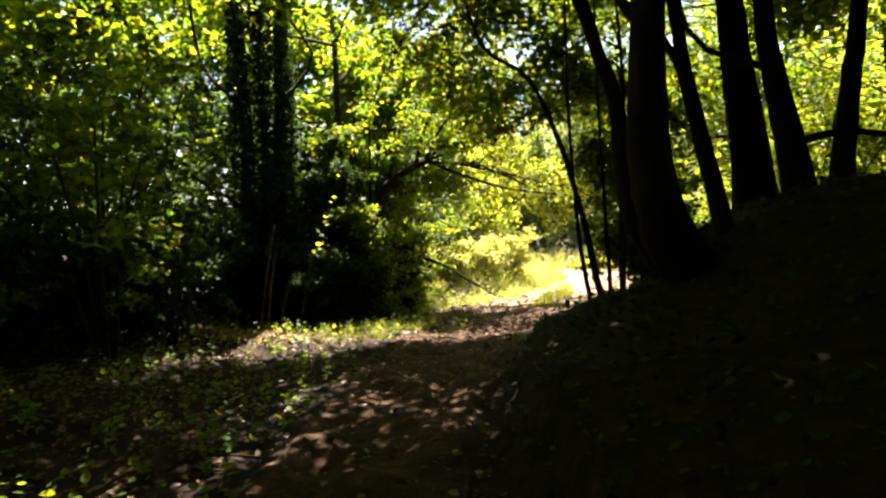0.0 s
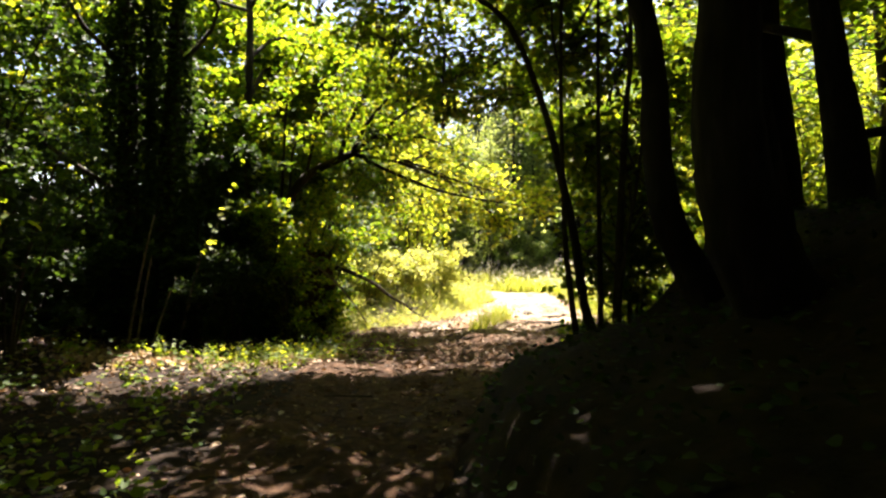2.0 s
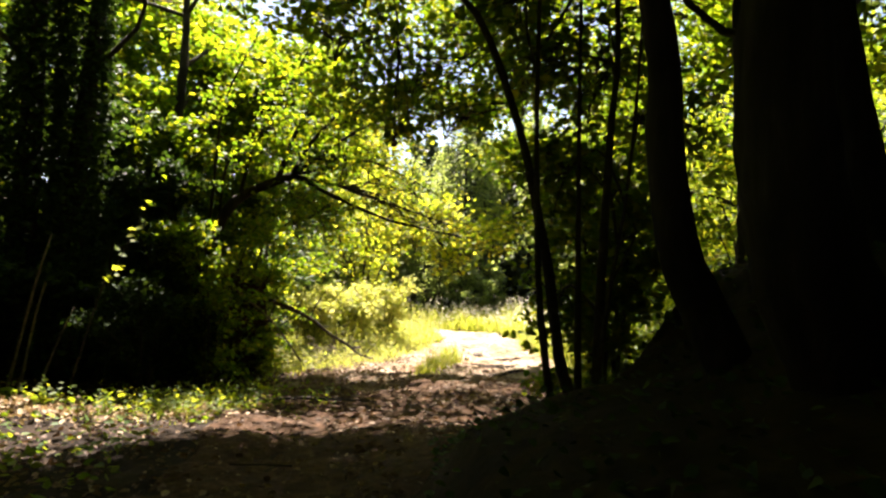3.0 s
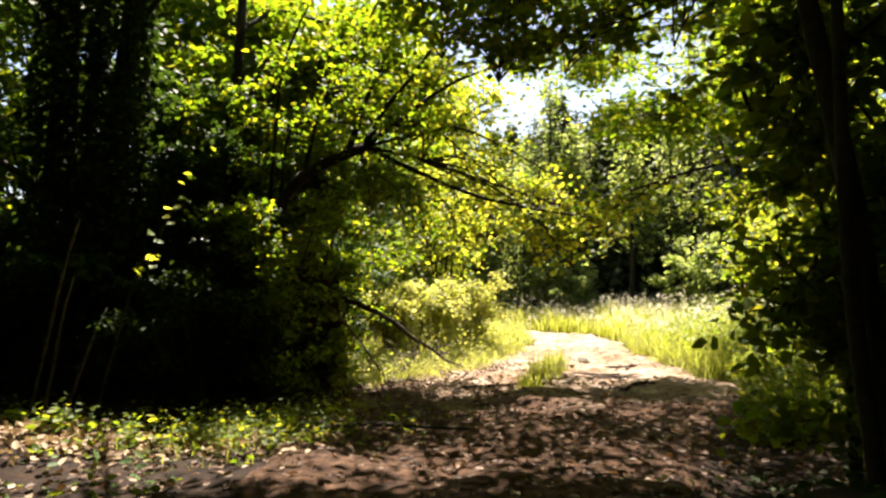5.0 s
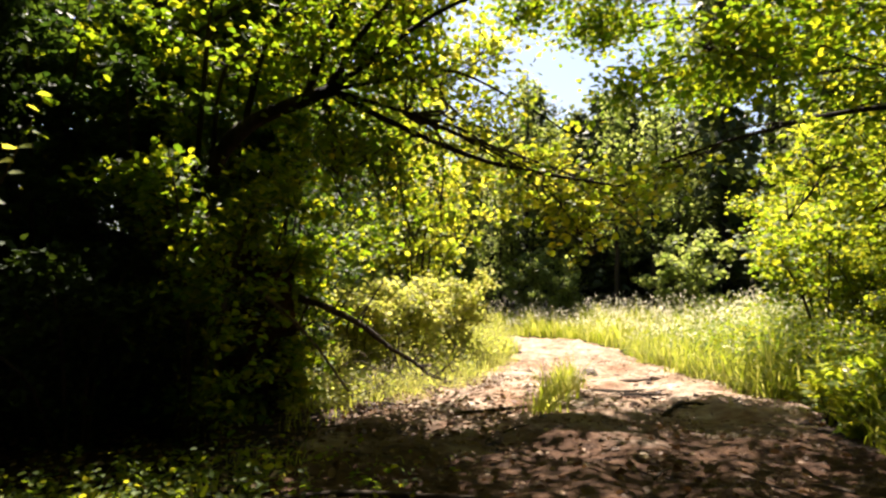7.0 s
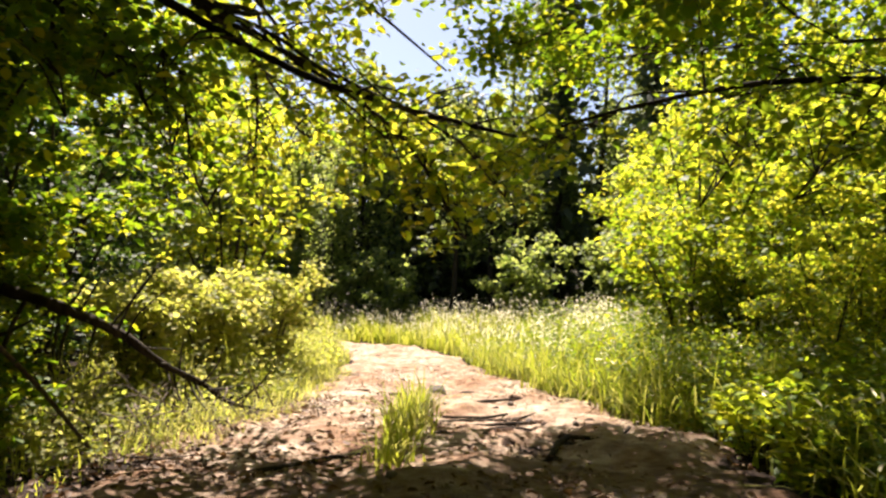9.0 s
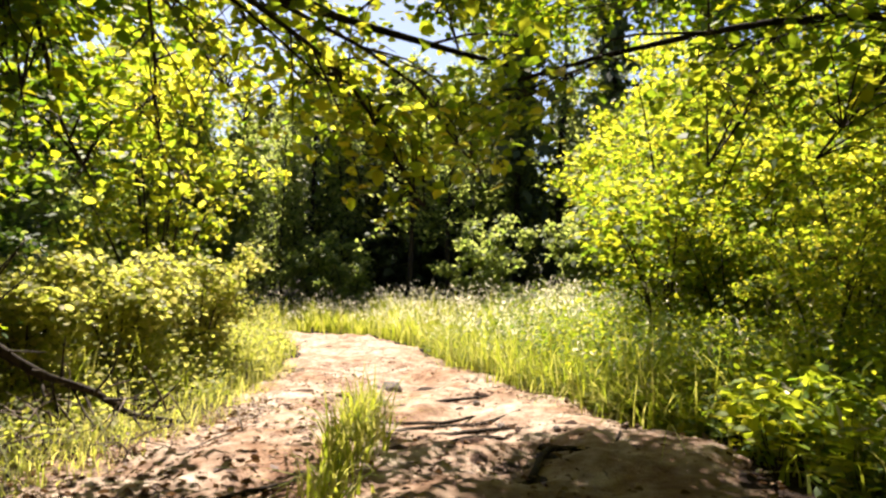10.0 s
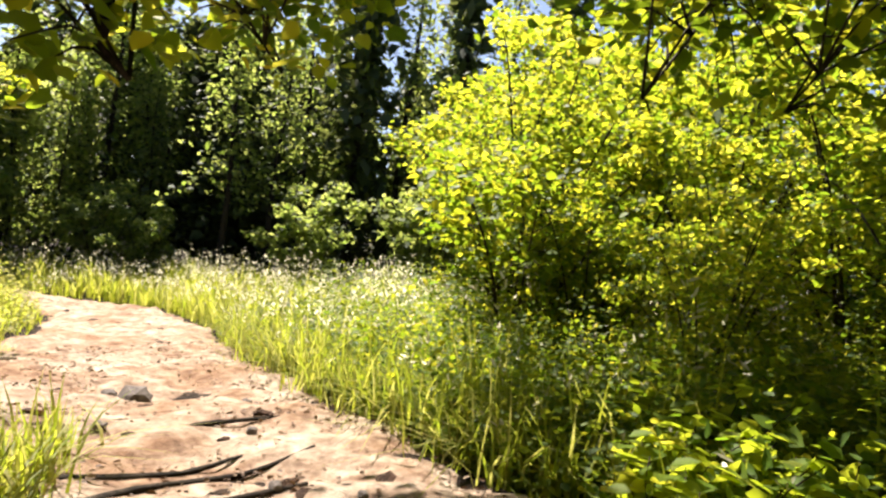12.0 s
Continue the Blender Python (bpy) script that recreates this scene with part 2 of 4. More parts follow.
# ---- the lie of the land ----


def step(a, b, x):
    t = np.clip((np.asarray(x, float) - a) / (b - a), 0, 1)
    return t * t * (3 - 2 * t)


PATH_LINE = curve_points([(-0.7, -6), (-0.68, 0), (-0.66, 5), (0.2, 9.5), (2.0, 13.8), (3.4, 16.8), (4.4, 19.5), (5.7, 23.5), (6.9, 27.5), (7.2, 32), (5.2, 36.5), (0.5, 40.5), (-8, 45)], 150)
PATH_HALF = np.interp(PATH_LINE[:, 1], [0, 5, 9, 13.5, 16.5, 19, 22, 27, 45], [0.75, 0.75, 1.2, 2.6, 2.75, 2.2, 1.8, 1.5, 1.3])


def path_offset(x, y):
    """Distance from the middle of the path in half widths, and on which side (right: plus)."""
    x, y = np.asarray(x, float).ravel(), np.asarray(y, float).ravel()
    best, who = np.full(x.shape, 1e9), np.zeros(x.shape, int)
    for k, (px, py) in enumerate(PATH_LINE):
        d = (x - px) ** 2 + (y - py) ** 2
        who = np.where(d < best, k, who)
        best = np.minimum(d, best)
    tn = np.gradient(PATH_LINE, axis=0)[who]
    side = np.sign((x - PATH_LINE[who, 0]) * tn[:, 1] - (y - PATH_LINE[who, 1]) * tn[:, 0])
    return np.sqrt(best) / PATH_HALF[who], side


def land(x, y):
    """Height of the ground."""
    x, y = np.asarray(x, float), np.asarray(y, float)
    z = -0.062 * np.clip(y, -20, 34)
    u = x - 0.22 * np.clip(y - 5.5, 0, 5)
    bank = 0.62 * step(0.25, 0.72, u) + 0.3 * step(0.6, 1.6, u) + 0.95 * step(1.5, 3.6, u)
    z = z + bank * (1 - step(7.2, 9.8, y - 1.6 * step(1.5, 3.5, u))) * step(-9, -5, y)
    z = z + 0.3 * step(2.4, 6, -x) * step(0, 3, y)
    z = z + 0.05 * np.sin(x * 1.7 + y * 0.9) * np.sin(y * 1.3 - x * 0.6) + 0.025 * np.sin(x * 5.1 + 1) * np.sin(y * 4.3) + 0.5 * step(7, 13, x) * step(10, 14, y)
    return z


def on(x, y, dz=0.0):
    return (x, y, float(land(x, y)) + dz)


def axis(lo, a, b, hi, fine):
    return np.concatenate([np.linspace(lo, a, 16, endpoint=False), np.arange(a, b, fine), np.linspace(b, hi, 18)])


gx, gy = axis(-400, -14, 22, 400, 0.125), axis(-300, -8, 42, 500, 0.2)
X, Y = np.meshgrid(gx, gy)
Z = land(X, Y) + RNG.normal(0, 0.009, X.shape) * (np.abs(X) < 30)
gv = np.stack([X, Y, Z], -1).reshape(-1, 3)
nx = len(gx)
ii = (np.arange(len(gy) - 1)[:, None] * nx + np.arange(nx - 1)[None]).reshape(-1, 1)
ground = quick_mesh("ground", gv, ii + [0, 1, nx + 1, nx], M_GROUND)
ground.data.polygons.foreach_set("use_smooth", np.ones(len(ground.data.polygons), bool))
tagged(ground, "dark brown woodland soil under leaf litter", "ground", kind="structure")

# the trodden path, a little proud of the soil, sinking in at its edges
fine_line = curve_points(PATH_LINE[::3], 420)
ptan = unit(np.gradient(fine_line, axis=0))
pside = np.stack([ptan[:, 1], -ptan[:, 0]], 1)
half = np.interp(fine_line[:, 1], PATH_LINE[:120, 1], PATH_HALF[:120])
NC = 41
pv = []
for k in range(len(fine_line)):
    edge = half[k] * (1 + 0.05 * math.sin(k * 0.23) + 0.03 * math.sin(k * 0.71))
    for c in np.linspace(-1, 1, NC):
        p = fine_line[k] + pside[k] * c * edge
        q = Vector((p[0], p[1], 0))
        h = 0.04 * (1 - abs(c) ** 6) - 0.035 * math.exp(-((c - 0.35) / 0.12) ** 2) - 0.03 * math.exp(-((c + 0.3) / 0.15) ** 2)
        h += 0.05 * noise.fractal(q * 1.6, 1.0, 2.0, 4) + 0.022 * noise.noise(q * 6) - 0.07 * (abs(c) > 0.97)
        pv.append((p[0], p[1], float(land(p[0], p[1])) + 0.015 + h))
ii = (np.arange(len(fine_line) - 1)[:, None] * NC + np.arange(NC - 1)[None]).reshape(-1, 1)
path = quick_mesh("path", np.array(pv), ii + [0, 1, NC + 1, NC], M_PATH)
path.data.polygons.foreach_set("use_smooth", np.ones(len(path.data.polygons), bool))
tagged(path, "trodden sandy earth path with shallow ruts", "path", kind="structure")

# ---- builders for trees and shrubs ----


def limbs_of(stem, radii, n, first, length, rise, sweep, anchors, twigs=5, sides=5):
    """Side branches off a stem, each with twigs; collects the places where leaves grow."""
    m = len(stem)
    for k in range(n):
        f = first + (1 - first) * (k + RNG.uniform(0, 1)) / n
        i = min(int(f * (m - 1)), m - 2)
        a = RNG.uniform(0, 2 * np.pi)
        ln = length * RNG.uniform(0.6, 1.15) * (1 - 0.45 * (f - first) / (1 - first + 1e-6))
        d = np.array([math.cos(a), math.sin(a), rise + RNG.normal(0, 0.2)])
        p0 = stem[i]
        line = curve_points([p0, p0 + d * ln * 0.5 + [0, 0, 0.08 * ln], p0 + d * ln + [0, 0, -0.22 * ln + RNG.normal(0, 0.1)]], 6)
        r0 = min(radii[i] * 0.5, 0.012 + 0.012 * ln)
        sweep.add(line[[0, 2, 4, 5]], np.linspace(r0, 0.004, 4), sides)
        anchors.append(line[2:])
        for _ in range(twigs):
            j = RNG.integers(2, 6)
            td = unit(RNG.normal(0, 1, 3) * [1, 1, 0.5] + d * 0.5)
            tl = ln * RNG.uniform(0.2, 0.45)
            tw = curve_points([line[j], line[j] + td * tl * 0.5 + [0, 0, 0.03], line[j] + td * tl - [0, 0, 0.15 * tl]], 4)
            sweep.add(tw[[0, 2, 3]], [0.006, 0.004, 0.002], 3)
            anchors.append(tw)


def bough(sweep, anchors, start, centre, size, twigs, r0=0.05, sag=0.3):
    """A limb from start into a leafy mass of that centre and half-size, with twigs through it."""
    start, centre, size = np.array(start, float), np.array(centre, float), np.array(size, float)
    d = centre - start
    end = centre + d / (np.linalg.norm(d) + 1e-6) * size[:2].mean() * 0.7
    bend = RNG.normal(0, 0.075, (2, 3)) * np.linalg.norm(d)
    line = curve_points([start, start + d * 0.3 + [0, 0, sag] + bend[0], start + d * 0.65 + [0, 0, sag * 0.8] + bend[1], centre, end - [0, 0, 0.2]], 12)
    sweep.add(line, np.linspace(r0, 0.008, 12), 6, 0.03)
    for _ in range(twigs):
        q = RNG.normal(0, 1, 3)
        q = centre + unit(q) * size * RNG.uniform(0.3, 1.0) ** 0.6
        b = line[RNG.integers(5, 12)]
        tw = curve_points([b, (b + q) / 2 + [0, 0, 0.12], q], 6)
        sweep.add(tw, np.linspace(0.012, 0.003, 6), 3)
        anchors.append(tw[2:])


def twig_mass(sweep, parent, mat=None):
    return tagged(sweep.make("twig_mass", mat or M_TWIG, parent), kind="stuff")


def crown(name, anchors, per, size, spread, mat, parent, width=0.8, droop=0.35, simple=False):
    a = np.concatenate(anchors)
    c = np.repeat(a, per, 0)
    c = c + RNG.normal(0, 1, c.shape) * spread * [1, 1, 0.55]
    v, f = leaf_arrays(c, size * RNG.uniform(0.6, 1.25, len(c)), width, droop, simple=simple)
    return quick_mesh(name, v, f, mat, parent)


def shrub(label, at, stems, height, reach, per, leaf, mat, group="", low=0.15, name="hazel_bush", twigs=3, limbs=8, spread=0.1, simple=False):
    ob = thing(name, at, label, "bush", group)
    anchors = []
    sw2 = Sweep()
    for k in range(stems):
        a = 2 * np.pi * (k + RNG.uniform(-0.3, 0.3)) / stems
        r = reach * RNG.uniform(0.4, 1.15)
        h = height * RNG.uniform(0.6, 1.15)
        p = curve_points([(0.12 * math.cos(a), 0.12 * math.sin(a), -0.15), (0.35 * r * math.cos(a), 0.35 * r * math.sin(a), h * 0.5),
                          (0.75 * r * math.cos(a), 0.75 * r * math.sin(a), h * 0.87), (r * math.cos(a), r * math.sin(a), h)], 10)
        rad = np.linspace(0.015 + 0.004 * height, 0.006, 10)
        sw = Sweep()
        sw.add(p, rad, 6, 0.05)
        sw.make("stem", M_TWIG, ob)
        anchors.append(p[5:])
        limbs_of(p, rad, limbs, low, 0.24 * height, 0.3, sw2, anchors, twigs, 3)
    twig_mass(sw2, ob)
    crown("crown", anchors, per, leaf, spread, mat, ob, simple=simple)
    return ob


def tree(label, at, stems, masses, per, leaf, mat, name="tree", group="", bark=None, sides=14, spread=0.18, stem_name="trunk", rough=0.035, twigs=26, thick=0.05, simple=False, pale=None):
    """stems: (control points relative to the foot, radius at foot, radius at top); masses: (stem, fraction up it,
    centre, half-size);
    pale: a lighter leaf that gives the lowest masses a sunlit colour."""
    ob = thing(name, at, label, "tree", group)
    lines = []
    for ctrl, r0, r1 in stems:
        p = curve_points(ctrl, 30)
        rad = r1 + (r0 - r1) * (1 - np.linspace(0, 1, 30)) ** 1.4
        sw = Sweep()
        sw.add(p, rad, sides, rough)
        sw.make(stem_name, bark or M_BARK, ob)
        lines.append(p)
    anchors, outer, sw2 = [], [], Sweep()
    for k, f, c, s in masses:
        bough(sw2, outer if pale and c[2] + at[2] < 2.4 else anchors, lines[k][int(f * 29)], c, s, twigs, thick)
    if anchors:
        twig_mass(sw2, ob)
        crown("crown", anchors, per, leaf, spread, mat, ob, simple=simple)
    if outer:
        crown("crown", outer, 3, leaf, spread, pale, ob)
    return ob


def rel(at, pts):
    return [tuple(np.array(p) - np.array(at)) for p in pts]


def mass(at, k, f, c, s):
    return (k, f, tuple(np.array(c) - np.array(at)), s)


# ---- the bank with the old coppiced tree ----
# Upper leaf masses are added overhead to shade bank and path.
at = (2.2, 5.7, 0.2)
coppice = tree("old coppiced tree with several thick dark stems on an earth bank", at, [
    (rel(at, [(3.0, 5.75, 0.1), (2.45, 5.65, 0.65), (2.12, 5.6, 1.05), (1.97, 5.6, 1.45), (1.9, 5.6, 2.0), (1.92, 5.6, 2.6), (1.97, 5.6, 3.4), (2.2, 5.8, 6), (2.4, 6.2, 10)]), 0.3, 0.12),
    (rel(at, [(2.75, 6.4, 0.25), (2.4, 6.5, 0.66), (2.2, 6.5, 0.98), (2.02, 6.5, 1.35), (1.93, 6.5, 1.9), (1.92, 6.5, 2.3), (1.85, 6.5, 2.75), (1.7, 6.5, 3.2), (1.3, 6.6, 5), (0.7, 6.8, 8)]), 0.16, 0.06),
    (rel(at, [(3.1, 6.6, 0.5), (2.98, 6.6, 1.32), (2.83, 6.6, 2.05), (2.66, 6.6, 2.9), (2.58, 6.6, 3.6), (2.3, 6.7, 6), (2.0, 7.0, 9)]), 0.12, 0.05),
    (rel(at, [(4.4, 8.5, 0.5), (4.32, 8.5, 1.45), (4.28, 8.5, 2.1), (4.17, 8.5, 3.1), (4.1, 8.5, 4.2), (4.3, 8.7, 6.5), (4.5, 8.9, 10)]), 0.36, 0.12),
    (rel(at, [(4.4, 7.4, 0.9), (4.28, 7.4, 1.65), (4.17, 7.4, 2.3), (4.05, 7.4, 2.9), (3.95, 7.4, 3.8), (4.1, 7.5, 6), (4.6, 7.7, 9.5)]), 0.22, 0.08),
    (rel(at, [(5.0, 7.8, 1.0), (5.08, 7.8, 1.75), (5.22, 7.8, 2.8), (5.36, 7.8, 3.84), (5.5, 7.9, 6), (5.7, 8.0, 9)]), 0.17, 0.07),
    (rel(at, [(4.3, 7.5, 2.1), (5.0, 7.6, 2.2), (6.0, 7.8, 2.1)]), 0.06, 0.03),
], [mass(at, 0, 0.75, (2.2, 6.0, 7.6), (2.2, 2.2, 1.3)), mass(at, 0, 0.85, (1.0, 4.0, 8.0), (2.2, 2.0, 1.2)), mass(at, 1, 0.8, (-0.4, 6.0, 7.0), (1.9, 2.0, 1.1)),
    mass(at, 1, 0.9, (-1.2, 3.8, 7.6), (2.0, 2.0, 1.1)), mass(at, 3, 0.7, (3.6, 8.6, 6.8), (2.2, 2.0, 1.2)), mass(at, 3, 0.85, (2.0, 8.8, 8.2), (2.2, 2.0, 1.2)),
    mass(at, 4, 0.75, (5.4, 8.0, 7.0), (2.0, 2.2, 1.3)), mass(at, 5, 0.8, (6.4, 6.4, 6.8), (2.0, 2.2, 1.4)), mass(at, 5, 0.7, (4.6, 4.4, 7.2), (2.0, 2.0, 1.2)),
    mass(at, 0, 0.8, (0.4, 8.2, 7.6), (1.8, 1.8, 1.0)), mass(at, 0, 0.7, (1.6, 7.0, 6.3), (1.3, 1.2, 0.7)), mass(at, 2, 0.7, (2.8, 7.6, 6.5), (1.3, 1.2, 0.7)), mass(at, 0, 0.7, (1.2, 5.4, 6.6), (1.3, 1.2, 0.7)), mass(at, 0, 0.7, (2.6, 5.2, 6.2), (1.3, 1.2, 0.7)), mass(at, 1, 0.85, (-0.6, 7.8, 6.8), (1.2, 1.1, 0.6)), mass(at, 0, 0.7, (0.8, 7.8, 6.4), (1.0, 1.0, 0.6)), mass(at, 2, 0.9, (1.2, 7.2, 9.0), (2.0, 2.0, 1.0)), mass(at, 3, 0.6, (5.2, 10.2, 6.4), (2.0, 1.8, 1.2)), mass(at, 3, 0.8, (3.8, 11.2, 7.6), (2.0, 1.8, 1.1)), mass(at, 5, 0.6, (7.0, 9.6, 6.0), (2.0, 2.0, 1.3)), mass(at, 4, 0.55, (3.2, 10.2, 5.6), (1.6, 1.4, 0.8)), mass(at, 2, 0.6, (1.9, 9.4, 5.8), (1.6, 1.2, 0.7)), mass(at, 0, 0.7, (1.8, 11.2, 6.8), (1.7, 1.3, 0.8)), mass(at, 2, 0.5, (2.8, 8.6, 5.0), (1.3, 1.0, 0.6)), mass(at, 5, 0.5, (6.2, 10.8, 4.8), (1.4, 1.2, 1.0))],
    16, 0.18, M_HAZEL, name="coppiced_tree", spread=0.3)

at = on(2.0, 7.95, -0.05)
sapling = tree("clump of thin dark young stems with leafy tops", at, [
    (rel(at, [(2.1, 7.95, 0.1), (1.95, 7.95, 0.5), (1.84, 7.95, 1.2), (1.72, 7.95, 1.75), (1.55, 7.95, 2.4), (1.2, 7.95, 3.2), (0.68, 7.95, 3.6), (0.45, 7.95, 4.3), (0.3, 8.0, 5.2)]), 0.055, 0.02),
    (rel(at, [(1.85, 7.85, 0.1), (1.74, 7.85, 0.9), (1.7, 7.85, 1.6), (1.68, 7.85, 2.9), (1.75, 7.9, 5)]), 0.036, 0.015),
    (rel(at, [(2.13, 8.0, 0.1), (2.11, 8.0, 1.4), (2.1, 8.0, 2.8), (2.15, 8.1, 5)]), 0.034, 0.012),
    (rel(at, [(2.28, 8.0, 0.1), (2.32, 8.0, 1.3), (2.38, 8.0, 2.4), (2.43, 8.0, 3.2), (2.4, 8.2, 5.4)]), 0.05, 0.018),
    (rel(at, [(2.2, 7.9, 0.1), (2.3, 7.85, 1.0), (2.45, 7.8, 2.1), (2.6, 7.8, 4.2)]), 0.028, 0.01),
], [mass(at, 0, 0.8, (0.9, 8.2, 4.0), (0.9, 0.9, 0.6)), mass(at, 0, 0.95, (0.3, 8.6, 4.9), (1.2, 1.0, 0.7)), mass(at, 1, 0.75, (1.7, 8.6, 3.6), (0.8, 0.9, 0.7)), mass(at, 3, 0.65, (2.6, 8.7, 2.9), (0.8, 0.9, 0.9)),
    mass(at, 3, 0.9, (2.6, 8.4, 4.6), (1.3, 1.1, 0.8)), mass(at, 4, 0.5, (2.7, 8.6, 1.8), (0.6, 0.8, 0.8)), mass(at, 4, 0.4, (3.1, 8.9, 1.2), (0.7, 0.7, 0.8)), mass(at, 4, 0.6, (2.3, 9.0, 2.1), (0.45, 0.5, 0.7)), mass(at, 4, 0.3, (2.5, 9.2, 0.9), (0.5, 0.5, 0.6)), mass(at, 3, 0.7, (2.2, 9.0, 3.2), (0.6, 0.6, 0.6)), mass(at, 0, 0.8, (1.0, 11.0, 3.1), (0.7, 0.6, 0.35)), mass(at, 3, 0.7, (1.9, 11.4, 3.2), (0.7, 0.6, 0.35)), mass(at, 3, 0.8, (1.5, 12.4, 3.7), (0.7, 0.6, 0.35)), mass(at, 0, 0.85, (0.6, 12.0, 3.6), (0.7, 0.6, 0.35)), mass(at, 4, 0.7, (3.3, 8.6, 2.6), (0.7, 0.8, 0.8)), mass(at, 2, 0.9, (1.4, 9.2, 4.6), (1.2, 1.0, 0.7)),
    mass(at, 0, 0.85, (0.3, 9.4, 3.7), (0.9, 0.8, 0.5)), mass(at, 0, 0.95, (-0.5, 10.0, 4.3), (1.1, 0.9, 0.6)), mass(at, 3, 0.8, (1.4, 11.2, 3.7), (1.1, 0.9, 0.45)), mass(at, 2, 0.8, (2.6, 10.6, 3.4), (1.0, 1.0, 0.6)), mass(at, 0, 0.95, (0.2, 11.6, 4.6), (1.2, 1.0, 0.6))],
    5, 0.1, M_HAZEL, name="sapling_clump", bark=M_TWIG, sides=8, spread=0.12, stem_name="stem", thick=0.014)
shrub("low dark hazel bush at the foot of the bank", on(2.9, 9.1), 6, 2.2, 0.8, 6, 0.09, M_HAZEL, low=0.1)

n = 5000
p = np.stack([RNG.uniform(0.2, 6, n), RNG.uniform(1.5, 10.5, n)], 1)
p = p[p[:, 0] > 0.34 + 0.22 * np.clip(p[:, 1] - 5.5, 0, 5)]
c = np.stack([p[:, 0], p[:, 1], land(p[:, 0], p[:, 1]) + RNG.uniform(0.0, 0.07, len(p))], 1)
v, f = leaf_arrays(c, RNG.uniform(0.03, 0.075, len(c)), 0.9, 0.0, None, 0.8)
tagged(quick_mesh("ground_ivy", v, f, M_IVY), "dark ivy creeping over the shaded earth bank", "ivy", kind="stuff")

# ---- left side of the path ----
at = on(-4.3, 14.8, -0.1)
ivy_tree = tree("twin-stemmed tree thickly wrapped in dark ivy", at, [
    ([(-0.36, 0, 0), (-0.34, 0, 2), (-0.28, 0.1, 5), (-0.3, 0.2, 11)], 0.32, 0.12),
    ([(0.36, 0.1, 0), (0.36, 0.1, 1.5), (0.42, 0.1, 3.5), (0.6, 0.2, 6), (0.8, 0.3, 10)], 0.28, 0.1),
], [mass(at, 0, 0.7, (-5.6, 12.2, 7.0), (2.0, 2.0, 1.1)), mass(at, 1, 0.7, (-2.6, 12.0, 6.8), (2.0, 2.0, 1.1)), mass(at, 1, 0.8, (-2.2, 13.2, 8.2), (1.8, 1.6, 1.0)),
    mass(at, 0, 0.9, (-4.0, 10.4, 7.6), (2.2, 2.0, 1.2)), mass(at, 1, 0.9, (-0.8, 10.6, 7.8), (2.0, 2.0, 1.1)), mass(at, 0, 0.45, (-7.0, 13.8, 3.4), (1.0, 1.0, 0.8)), mass(at, 0, 0.95, (-3.6, 13.0, 9.4), (2.4, 2.4, 1.2)), mass(at, 1, 0.85, (-1.0, 13.4, 6.4), (1.8, 1.8, 0.9)), mass(at, 0, 0.8, (-3.4, 8.4, 7.0), (2.2, 2.0, 1.1)), mass(at, 1, 0.95, (0.4, 13.6, 8.4), (1.9, 1.9, 1.0))],
    15, 0.17, M_HAZEL, name="ivy_tree", spread=0.28)
c = []
for cx, r in ((-0.36, 0.46), (0.36, 0.42)):
    a, h = RNG.uniform(0, 2 * np.pi, 8000), RNG.uniform(0.1, 9.0, 8000)
    rr = r * RNG.uniform(0.75, 1.25, 8000) * (1 - 0.035 * h)
    c.append(np.stack([cx + 0.03 * h + rr * np.cos(a), 0.05 + rr * np.sin(a), h], 1))
v, f = leaf_arrays(np.concatenate(c), RNG.uniform(0.06, 0.12, 16000), 0.95, 0.8)
tagged(quick_mesh("ivy", v, f, M_IVY, ivy_tree, "glossy dark green ivy leaves"), kind="stuff")

at = on(-2.85, 16.9, -0.1)
tree("slender dark tree trunk among hazel leaves", at, [([(0, 0, 0), (0.05, 0, 2), (0.1, 0, 4.5), (0.2, 0.2, 7), (0.1, 0.3, 10)], 0.19, 0.06)],
     [mass(at, 0, 0.45, (-3.4, 18.2, 4.6), (1.4, 1.2, 0.8)), mass(at, 0, 0.6, (-2.0, 19.0, 6.2), (1.8, 1.6, 0.9)), mass(at, 0, 0.8, (-0.8, 14.6, 8.2), (1.5, 1.4, 0.9)), mass(at, 0, 0.35, (-2.6, 16.4, 3.4), (0.9, 0.8, 0.6)), mass(at, 0, 0.9, (-3.4, 21.2, 8.0), (2.2, 1.6, 1.2)), mass(at, 0, 0.7, (-3.6, 20.4, 6.8), (1.8, 1.3, 0.9)), mass(at, 0, 0.8, (-5.6, 19.6, 7.0), (1.9, 1.5, 0.9)), mass(at, 0, 0.65, (-2.2, 18.6, 5.4), (1.4, 0.9, 0.7)), mass(at, 0, 0.55, (-0.5, 17.7, 5.2), (1.2, 0.9, 0.7)), mass(at, 0, 0.5, (0.4, 17.2, 4.5), (0.9, 0.7, 0.5)), mass(at, 0, 0.45, (-1.4, 17.6, 4.6), (1.1, 0.8, 0.6)), mass(at, 0, 0.7, (0.1, 18.8, 6.4), (1.1, 0.9, 0.7)), mass(at, 0, 0.5, (-0.9, 18.6, 4.6), (1.1, 0.8, 0.8)), mass(at, 0, 0.5, (-2.2, 18.2, 4.2), (1.5, 1.4, 0.9))],
     12, 0.15, M_HAZEL, spread=0.25)

# the half-fallen tree whose limbs fan out over the path
at = on(-2.1, 15.9, -0.1)
fan = thing("leaning_tree", at, "half-fallen leaning tree with limbs fanned over the path", "tree")
FORK = (-0.3, 15.4, 2.93)
